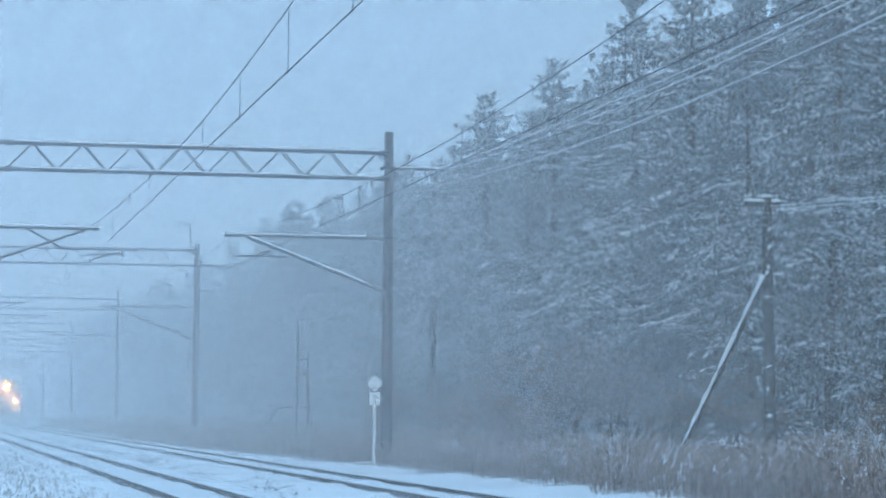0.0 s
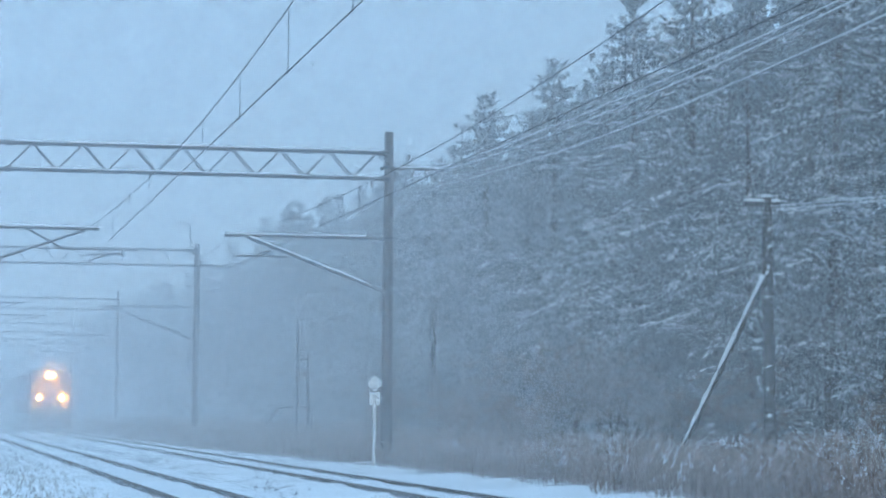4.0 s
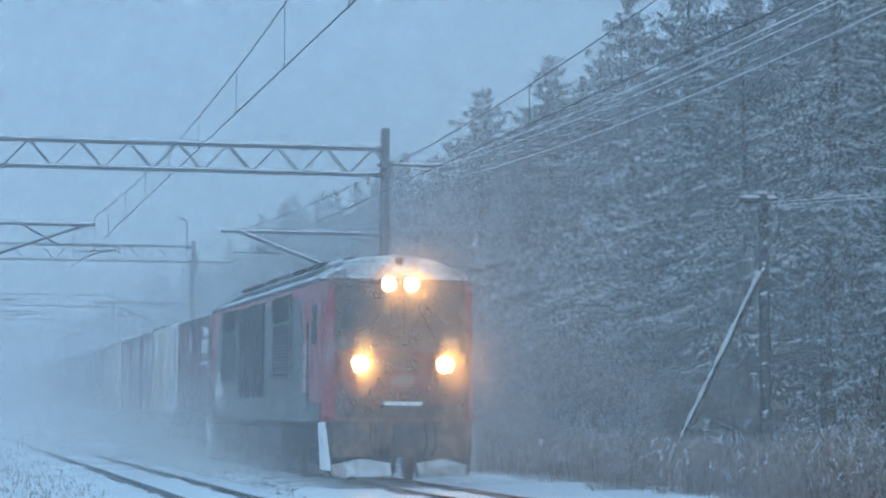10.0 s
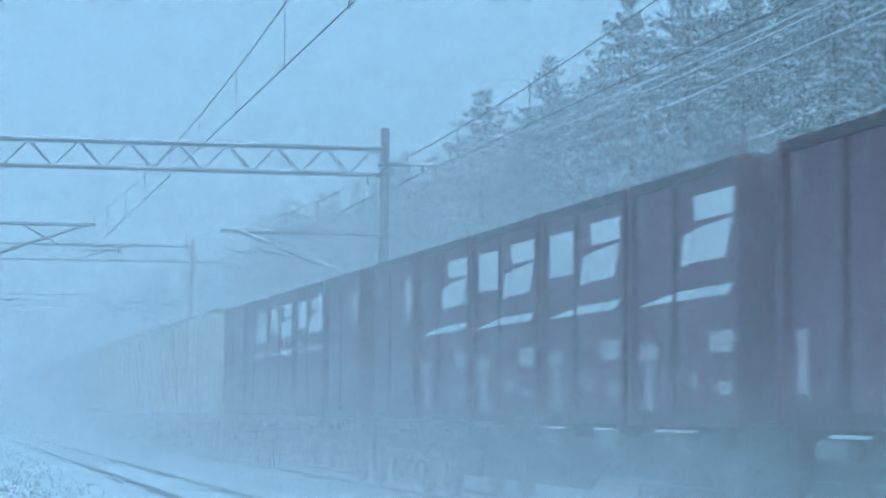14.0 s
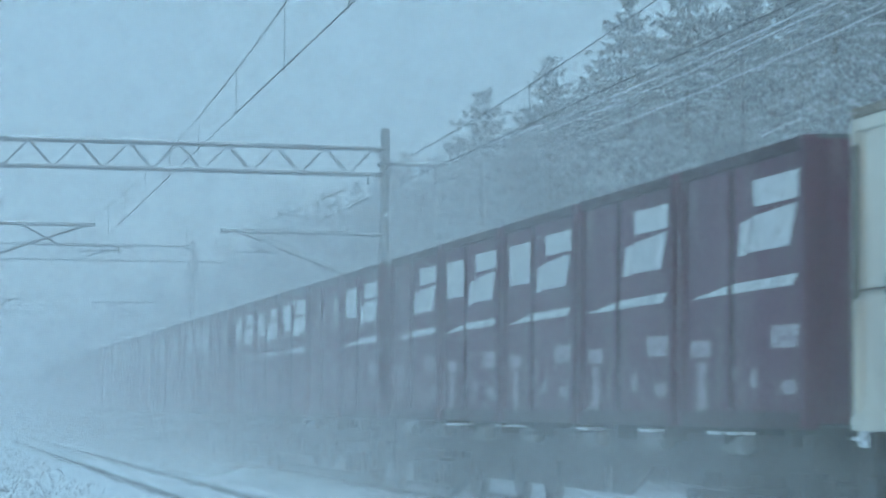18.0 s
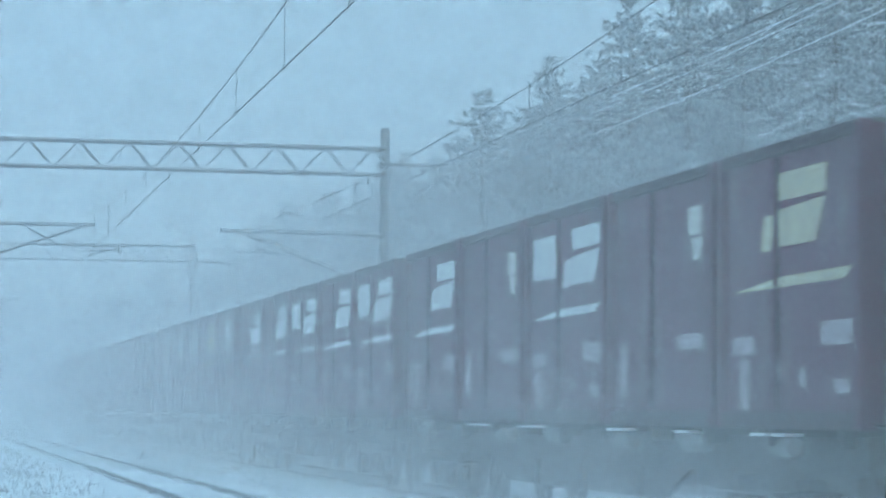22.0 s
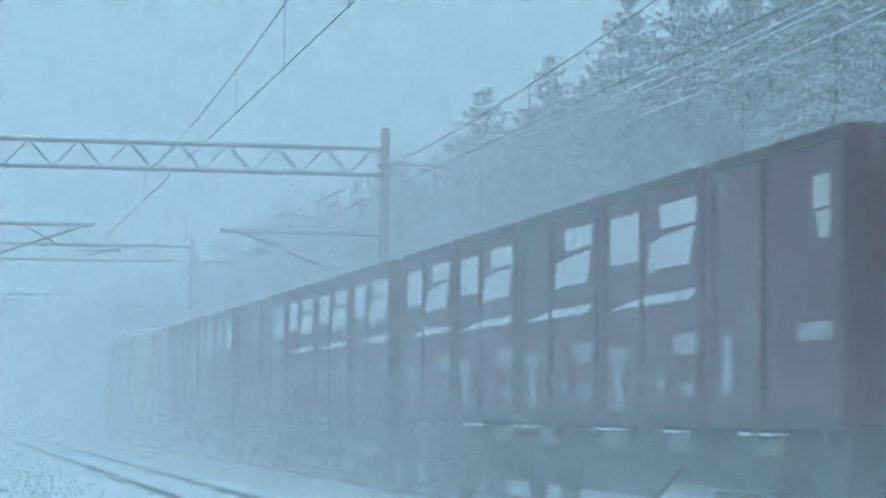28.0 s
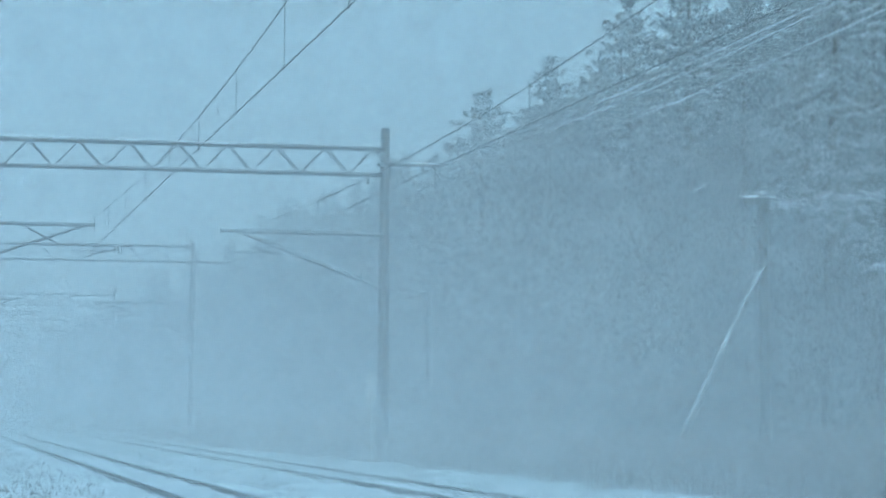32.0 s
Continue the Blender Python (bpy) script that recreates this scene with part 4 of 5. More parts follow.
def build_loco():
    """Diesel locomotive; its front face is at y = 0, its tail at y = LOCO_LEN; x is 0 on the track's centre line."""
    lo = thing("diesel_locomotive", "red and grey diesel locomotive with lit headlights, dusted with snow", "locomotive")

    def section(y, hw, top, rake):
        def at(x, z):
            return (x, y + rake * max(0.0, z - 2.35) + (0.05 * max(0, 1.9 - z) if rake > 0 else -0.05 * max(0, 1.9 - z) if rake < 0 else 0), z)
        right = [(hw - 0.03, 1.10), (hw, 1.18), (hw, 3.45), (hw - 0.05, 3.60)]
        return [at(x, z) for x, z in right] + [at(hw - 0.28, top - 0.10), at(0.0, top)] + [at(-hw + 0.28, top - 0.10)] + [at(-x, z) for x, z in right[::-1]]

    secs = [section(0.0, 1.22, 3.84, 0.30), section(0.10, 1.32, 3.84, 0.28), section(0.42, 1.395, 3.84, 0.16), section(1.2, 1.40, 3.84, 0.0), section(LOCO_LEN - 1.2, 1.40, 3.84, 0.0),
            section(LOCO_LEN - 0.42, 1.395, 3.84, -0.16), section(LOCO_LEN - 0.1, 1.32, 3.84, -0.28), section(LOCO_LEN, 1.22, 3.84, -0.30)]
    part("body", loft(secs), M_RED, lo, "red painted body shell", smooth=False)
    # roof hood with lying snow
    def cap(y, hw, top):
        return [(hw, y, 3.80), (hw * 0.72, y, top - 0.06), (0, y, top), (-hw * 0.72, y, top - 0.06), (-hw, y, 3.80)]
    part("roof", loft([cap(0.60, 0.95, 3.94), cap(1.3, 1.12, 4.14), cap(3.0, 1.12, 4.16), cap(9, 1.12, 4.13), cap(15.8, 1.12, 4.16), cap(17.4, 1.12, 4.14), cap(LOCO_LEN - 0.6, 0.95, 3.94)]), M_ROOF, lo, "low roof hood covered with snow", smooth=True)
    for sx in (-1, 1):
        bm = bmesh.new()
        plate(bm, [(sx * 1.355, 0.95, 3.625), (sx * 1.355, LOCO_LEN - 0.95, 3.625), (sx * 1.09, LOCO_LEN - 0.95, 3.80), (sx * 1.09, 0.95, 3.80)], 0.04, (0, 0, 1))
        part("roof_slope_snow", bm, M_ROOF, lo, "snow lying on the roof slope")
        part("roof_edge", boxes((sx * 1.30 - 0.06, sx * 1.30 + 0.06, 0.9, LOCO_LEN - 0.9, 3.62, 3.68)), M_ROOF, lo, "snowy rain gutter")
        bm = boxes(*[(sx * 0.95 - 0.05, sx * 0.95 + 0.05, 3.0 + k * 2.1, 4.75 + k * 2.1, 4.02, 4.085) for k in range(6)], bevel=0.01)
        part("roof_fin", bm, M_LOUVRE, lo, "dark roof fan housings")
        # grey side panel with slanted ends
        x = sx * 1.40
        bm = bmesh.new()
        plate(bm, [(x, 3.05, 3.40), (x, 16.0, 3.40), (x, 17.5, 1.42), (x, 1.9, 1.42)], 0.012, (sx, 0, 0))
        side = part("side_panel", bm, M_GREY, lo, "grey side panel with slanted ends")
        bm = boxes((min(x, x + sx * 0.02), max(x, x + sx * 0.02), 0.5, LOCO_LEN - 0.5, 1.07, 1.42))
        part("side_sill", bm, M_GREY, lo, "grey lower sill")
        xs = x + sx * 0.013
        for y0, y1, z0, zs, z1 in ((4.1, 6.6, 1.94, 2.97, 3.52), (12.6, 15.2, 1.93, 3.0, 3.52)):
            lv = part("louvre_panel", boxes((min(xs, xs + sx * 0.02), max(xs, xs + sx * 0.02), y0, y1, z0, z1)), M_LOUVRE, lo, "dark louvre opening")
            bm = bmesh.new()
            k = 15
            for i in range(k):
                z = z0 + 0.04 + (zs - z0 - 0.04) * i / k
                plate(bm, [(xs + sx * 0.02, y0 + 0.06, z + 0.05), (xs + sx * 0.06, y0 + 0.06, z), (xs + sx * 0.06, y0 + 0.06, z + 0.012), (xs + sx * 0.02, y0 + 0.06, z + 0.062)], y1 - y0 - 0.12, (0, 1, 0))
            part("slats", bm, M_LOUVRE_EDGE, lv, "grey louvre slats")
            part("frame", boxes(*[(min(xs, xs + sx * 0.05), max(xs, xs + sx * 0.05), a, b, c, d) for a, b, c, d in ((y0 - 0.05, y0, z0, z1), (y1, y1 + 0.05, z0, z1), (y0, y1, z0 - 0.05, z0), (y0, y1, zs - 0.02, zs + 0.03))]), M_GREY, lv)
        y0, y1, z0, z1 = 8.0, 11.9, 1.53, 3.50
        lv = part("radiator_grille", boxes((min(xs, xs + sx * 0.03), max(xs, xs + sx * 0.03), y0, y1, z0, z1)), M_LOUVRE, lo, "large dark radiator grille")
        for a in (y0 + 0.02, y0 + 1.0, y0 + 1.97, y0 + 2.95, y1 - 0.02):
            part("grille_post", boxes((min(xs, xs + sx * 0.055), max(xs, xs + sx * 0.055), a - 0.02, a + 0.02, z0, z1)), M_LOUVRE_EDGE, lv)
        bm = boxes(*[(min(xs, xs + sx * 0.045), max(xs, xs + sx * 0.045), y0 + 0.05, y1 - 0.05, z0 + 0.1 + i * 0.12, z0 + 0.115 + i * 0.12) for i in range(16)])
        part("grille_bars", bm, M_LOUVRE_EDGE, lv)
        # cab doors and windows at both ends
        for y in (1.25, LOCO_LEN - 0.85):
            part("cab_window", boxes((min(x, x + sx * 0.015), max(x, x + sx * 0.015), y - 0.28, y + 0.28, 2.48, 3.2), bevel=0.005), M_GLASS, lo, "dark cab side window")
        for y in (1.72, LOCO_LEN - 1.5):
            part("hand_rail", rods(((x + sx * 0.05, y, 1.3), (x + sx * 0.05, y, 2.9), 0.018)), M_STEEL, lo)
        for y, z in ((2.25, 2.30), (2.25, 1.95), (2.25, 1.62)):
            part("data_plate", boxes((min(x, x + sx * 0.018), max(x, x + sx * 0.018), y - 0.30, y + 0.30, z, z + 0.24)), M_PINK, lo, "faded pink lettering panel on the cab side")
        bm = bmesh.new()
        plate(bm, [(xs, 15.05, 2.16), (xs, 16.45, 2.16), (xs, 16.62, 1.93), (xs, 15.05, 2.0)], 0.008, (sx, 0, 0))
        plate(bm, [(xs, 15.15, 1.96), (xs, 16.60, 1.88), (xs, 16.85, 1.53), (xs, 15.35, 1.58)], 0.008, (sx, 0, 0))
        part("emblem", bm, M_FADED, lo, "dull white slanted emblem blocks")
        part("snow_ledge", boxes((min(x, x + sx * 0.05), max(x, x + sx * 0.05), 14.4, 17.2, 1.38, 1.45)), M_FADED, lo, "dull white ledge line")
    def front_crust():
        """Flat uneven lumps of snow stuck to the front in patches, clear of lamps and emblem."""
        rnd = random.Random(57)
        bm = bmesh.new()
        while len(bm.faces) < 4200:
            x, z = rnd.uniform(-1.2, 1.2), 1.15 + 2.6 * rnd.random()
            if noise.noise(Vector((x * 3.4, 3.1, z * 2.4))) + rnd.gauss(0, 0.20) < 0.12 or abs(x) < 0.3 and 1.66 < z < 1.98:
                continue
            if any((abs(x) - hx) ** 2 + (z - hz) ** 2 < 0.055 for hx, hz in ((0.77, 2.116), (0.205, 3.56))):
                continue
            y = 0.30 * max(0, z - 2.35) + 0.05 * max(0, 1.9 - z) - 0.02
            w, h = rnd.uniform(0.015, 0.045), rnd.uniform(0.02, 0.07)
            ring = [bm.verts.new((x + math.cos(k * 1.0472) * w * rnd.uniform(0.6, 1.3), y + 0.01, z + math.sin(k * 1.0472) * h * rnd.uniform(0.6, 1.3))) for k in range(6)]
            tip = bm.verts.new((x, y - rnd.uniform(0.012, 0.035), z))
            for k in range(6):
                bm.faces.new((ring[k], ring[(k + 1) % 6], tip))
        return bm

    # front and rear faces
    for end in (0, 1):
        q = (lambda y: y) if end == 0 else (lambda y: LOCO_LEN - y)

        def face(pts, proud, material, name, label="", parent=None):
            bm = bmesh.new()
            out = []
            for x, z in pts:
                y = 0.30 * max(0, z - 2.35) + 0.05 * max(0, 1.9 - z)
                out.append((x, q(y - proud), z))
            plate(bm, out, proud + 0.02, (0, 1 if end == 0 else -1, 0))
            return part(name, bm, material, parent or lo, label)

        face([(-1.2, 2.37), (1.2, 2.37), (1.16, 3.78), (-1.16, 3.78)], 0.012, M_FRONT, "upper_front", "brown upper front tinted for lamp glow, crusted with snow")
        face([(-1.1, 2.62), (-0.05, 2.62), (-0.05, 3.34), (-1.06, 3.34)], 0.022, M_GLASS, "windscreen", "dark windscreen pane")
        face([(0.05, 2.62), (1.1, 2.62), (1.06, 3.34), (0.05, 3.34)], 0.022, M_GLASS, "windscreen", "dark windscreen pane")
        for sx in (-1, 1):
            bm = bmesh.new()
            y = q(0.12)
            rod(bm, (sx * 0.6, q(0.045), 2.6), (sx * 0.3, q(0.2), 3.2), 0.014, n=5)
            part("wiper", bm, M_BLACK, lo)
        face([(-1.2, 1.14), (1.2, 1.14), (1.21, 1.42), (-1.21, 1.42)], 0.014, M_FRONT, "lower_front", "dark front valance")
        face([(-1.21, 1.44), (1.21, 1.44), (1.21, 2.36), (-1.21, 2.36)], 0.010, M_REDCRUST, "lower_face", "red lower face crusted with snow")
        face([(-0.33, 2.0), (0.33, 2.0), (0.26, 2.34), (-0.26, 2.34)], 0.016, M_FRONT, "front_panel", "brown glow-tinted panel between the headlights")
        em = face([(-0.24, 1.72), (0.20, 1.72), (0.24, 1.92), (-0.20, 1.92)], 0.018, M_EMBLEM, "emblem", "pale emblem block dulled by crusted snow")
        if end == 0:
            part("snow_crust", front_crust(), M_CRUST, lo, "brownish snow crusted in patches on the front")
        part("step", boxes((-0.36, 0.36, *sorted((q(-0.16), q(0.02))), 1.34, 1.38)), M_STEEL, lo, "narrow front step")
        part("step_snow", boxes((-0.36, 0.36, *sorted((q(-0.15), q(0.0))), 1.381, 1.45), bevel=0.02), M_SNOWCAP, lo, "snow lying on the step")
        bm = bmesh.new()
        for sx in (-1, 1):
            rod(bm, (sx * 0.45, q(-0.07), 1.5), (sx * 1.12, q(-0.07), 1.5), 0.016, n=6)
        part("front_hand_rail", bm, M_STEEL, lo)
        for sx in (-1, 1):
            for hx, hy, hz, r in ((0.77, 0.0, 2.116, 0.14), (0.205, 0.33, 3.56, 0.125)):
                hl = part("headlight", rods(((sx * hx, q(hy - 0.03), hz), (sx * hx, q(hy + 0.06), hz), r + 0.005), n=20), M_STEEL, lo, "round " + ("lower" if hz < 3 else "upper") + " headlight in a short hood")
                # hood added as a shield, so the lens does not light the face
                rim = bmesh.new()
                rings = [[rim.verts.new((sx * hx + math.cos(k * math.pi / 10) * rr, q(hy + dy), hz + math.sin(k * math.pi / 10) * rr)) for k in range(20)] for rr, dy in ((r + 0.03, 0.06), (r + 0.03, -0.11), (r + 0.008, -0.11), (r + 0.008, -0.02))]
                for u, v in zip(rings, rings[1:]):
                    for k in range(20):
                        rim.faces.new((u[k], u[(k + 1) % 20], v[(k + 1) % 20], v[k]))
                part("hood", rim, M_STEEL, hl, "added grey steel hood that keeps lens light off the front")
                if end == 0:
                    part("lens", rods(((sx * hx, q(hy - 0.042), hz), (sx * hx, q(hy - 0.031), hz), r), n=20), M_LAMP, hl, "bright warm lens")
                    # black fins added to narrow the beam, so the lamp dims off its axis
                    ribs = bmesh.new()
                    for k in range(13):
                        fx = -0.144 + 0.024 * k
                        half = math.sqrt(max(0.0, r * r - fx * fx)) - 0.004
                        if half > 0.02:
                            box(ribs, sx * hx + fx - 0.0012, sx * hx + fx + 0.0012, *sorted((q(hy - 0.106), q(hy - 0.046))), hz - half, hz + half)
                    part("beam_fins", ribs, M_BLACK, hl, "added thin black fins that dim the lamp from the side")
        part("horn", rods(((0.0, q(0.55), 3.8), (0.0, q(0.5), 4.03), 0.07, 0.05), ((0.0, q(0.38), 3.98), (0.0, q(0.62), 3.98), 0.075, 0.05), n=10), M_BLACK, lo)
        part("roof_aerial", boxes((-0.85, -0.65, *sorted((q(1.2), q(1.5))), 3.95, 4.1), bevel=0.03), M_BLACK, lo)
        def drift(y, hw, top):
            return [(hw, q(y), 3.66), (hw * 0.97, q(y), 3.74), (hw * 0.55, q(y), top - 0.07), (0, q(y), top), (-hw * 0.55, q(y), top - 0.07), (-hw * 0.97, q(y), 3.74), (-hw, q(y), 3.66)]
        bm = loft([drift(0.36, 1.22, 3.86), drift(0.42, 1.30, 3.96), drift(0.9, 1.34, 4.10), drift(1.9, 1.34, 4.17), drift(2.2, 1.2, 4.10)])
        bmesh.ops.recalc_face_normals(bm, faces=bm.faces[:])
        part("cab_roof_snow", bm, M_ROOFSNOW if end == 0 else M_DECKSNOW, lo, "thick snow on the cab roof")
        # coupler, pipes, plough
        part("coupler", boxes((-0.16, 0.16, *sorted((q(-0.55), q(0.4))), 0.70, 1.02), (-0.24, 0.24, *sorted((q(-0.62), q(-0.40))), 0.66, 1.06), bevel=0.03), M_UNDER, lo, "knuckle coupler")
        bm = bmesh.new()
        for x in (-0.55, -0.4, 0.42, 0.58):
            rod(bm, (x, q(-0.05), 1.1), (x * 1.05, q(-0.22), 0.7), 0.03, n=6)
            rod(bm, (x * 1.05, q(-0.22), 0.7), (x * 0.9, q(-0.12), 0.5), 0.03, n=6)
        part("brake_hoses", bm, M_BLACK, lo)
        part("buffer_beam", boxes((-1.25, 1.25, *sorted((q(0.02), q(0.25))), 0.46, 1.13), bevel=0.02), M_FRONT, lo, "buffer beam crusted with brown snow")
        for sx in (-1, 1):
            bm = bmesh.new()
            plate(bm, [(sx * 0.22, q(-0.25), 0.12), (sx * 1.25, q(0.2), 0.12), (sx * 1.25, q(0.2), 0.52), (sx * 0.22, q(-0.05), 0.62)], 0.04, (0, 1, 0))
            pl = part("plough_blade", bm, M_UNDER, lo, "angled plough blade")
            bm = bmesh.new()
            plate(bm, [(sx * 0.24, q(-0.31), 0.13), (sx * 1.20, q(0.1), 0.10), (sx * 1.22, q(0.1), 0.32), (sx * 0.75, q(-0.1), 0.44), (sx * 0.24, q(-0.23), 0.36)], 0.05, (0, 1 if end == 0 else -1, 0))
            part("plough_snow", bm, M_ROOFSNOW, pl, "packed snow on the plough")
            bm = bmesh.new()
            plate(bm, [(sx * 1.26, q(0.02), 0.22), (sx * 1.26, q(0.85), 0.22), (sx * 1.33, q(0.75), 1.08), (sx * 1.33, q(0.30), 1.08)], 0.07, (sx, 0, 0))
            # right-hand steps coloured darker to sink into the dust in the camera's view
            part("cab_steps", bm, M_SNOWCAP if sx < 0 else M_DECKSNOW, lo, "cab steps packed with snow")
    part("underframe", boxes((-1.2, 1.2, 0.6, LOCO_LEN - 0.6, 0.92, 1.14), (-1.1, 1.1, 7.6, 11.1, 0.35, 0.92), bevel=0.02), M_UNDER, lo, "grimy underframe and fuel tank")
    wm = wheel_mesh(0.43)
    for y in (3.2, 8.2 + 1.15, LOCO_LEN - 3.2):
        bogie_into(lo, y, 0.43, (-1.0, 1.0), "grimy two-axle bogie", wm)
    return lo


CON_L, CON_W, CON_H = 3.715, 2.45, 2.5


def container_body(parent, main, frame_mat, bars=None):
    """Ribbed box with posts, rails, end doors. Its front end faces -y, its origin is at the middle of its base."""
    hl, hw, h = CON_L / 2, CON_W / 2, CON_H
    part("shell", boxes((-hw + 0.03, hw - 0.03, -hl + 0.04, hl - 0.04, 0.05, h - 0.03), bevel=0.015), main, parent)
    for sx in (-1, 1):
        x = sx * (hw - 0.03)
        for sy in (-1, 1):
            y = sy * (hl - 0.065)
            part("corner_post", boxes((sx * hw - sx * 0.13 if sx > 0 else -hw, hw if sx > 0 else -hw + 0.13, y - 0.065, y + 0.065, 0.0, h - 0.005), bevel=0.012), main, parent)
        part("top_rail", boxes((*sorted((sx * hw, sx * (hw - 0.09))), -hl + 0.13, hl - 0.13, h - 0.12, h - 0.008), bevel=0.01), frame_mat, parent)
        part("bottom_rail", boxes((*sorted((sx * hw, sx * (hw - 0.09))), -hl + 0.13, hl - 0.13, 0.0, 0.15), bevel=0.01), frame_mat, parent)
        part("door_seam", boxes((*sorted((x, x + sx * 0.02)), 0.175, 0.225, 0.16, h - 0.13)), bars or frame_mat, parent)
        for yy in (0.27, 1.62):
            part("lock_bar", rods(((x + sx * 0.012, yy, 0.16), (x + sx * 0.012, yy, h - 0.13), 0.014), n=6), main, parent)
    for sy in (-1, 1):
        bm = boxes(*[(-1.0 + k * 0.29, -0.9 + k * 0.29, *sorted((sy * (hl - 0.04), sy * (hl - 0.012))), 0.2, h - 0.15) for k in range(7)])
        part("end_ribs", bm, main, parent)
    part("roof_snow", boxes((-hw + 0.12, hw - 0.12, -hl + 0.1, hl - 0.1, h - 0.03, h + 0.015), bevel=0.01), M_ROOF, parent, "thin snow on the roof")


def decals_a(parent, square=True, skew=True, wedge=True, paint=None, back=0.0):
    """White emblem blocks on both long sides; on each side they read towards the tail."""
    hw = CON_W / 2
    for sx in (-1, 1):
        x = sx * (hw - 0.028)
        s = 1

        def put(name, quads, material=paint or M_DECAL, label="pale emblem block"):
            bm = bmesh.new()
            for pts in quads:
                plate(bm, [(x, s * y, z) for y, z in pts], 0.006, (sx, 0, 0))
            part(name, bm, material, parent, label)

        if square:
            put("emblem_square", [[(1.47, 1.70), (0.38, 1.70), (0.38, 2.20), (1.47, 2.20)]])
        if skew:
            put("emblem_blocks", [[(y + back, z) for y, z in quad] for quad in ([(-0.45, 1.98), (-1.62, 1.98), (-1.65, 2.22), (-0.38, 2.22)], [(-0.28, 1.58), (-1.38, 1.58), (-1.60, 1.94), (-0.42, 1.90)], [(0.02, 1.56), (-0.22, 1.56), (-0.36, 1.88), (-0.04, 1.86)])])
        if wedge:
            put("emblem_wedge", [[(1.48, 1.22), (-1.45, 1.235), (-1.62, 1.33), (0.2, 1.315)]])
        put("data_panel", [[(1.45, 0.66), (0.85, 0.66), (0.85, 0.82), (1.45, 0.82)], [(-0.9, 0.70), (-1.62, 0.70), (-1.62, 0.90), (-0.9, 0.90)]], M_FAINT, "worn pale data panel")
        put("label_strip", [[(1.25, 0.16), (0.98, 0.16), (0.98, 0.62), (1.25, 0.62)]], M_FAINT, "worn pale label strip")
        put("small_mark", [[(0.35, 0.42), (0.12, 0.42), (0.12, 0.56), (0.35, 0.56)], [(-0.35, 0.36), (-0.5, 0.36), (-0.5, 0.52), (-0.35, 0.52)], [(-1.2, 0.30), (-1.55, 0.30), (-1.55, 0.42), (-1.2, 0.42)]], M_FAINT, "small worn pale mark")


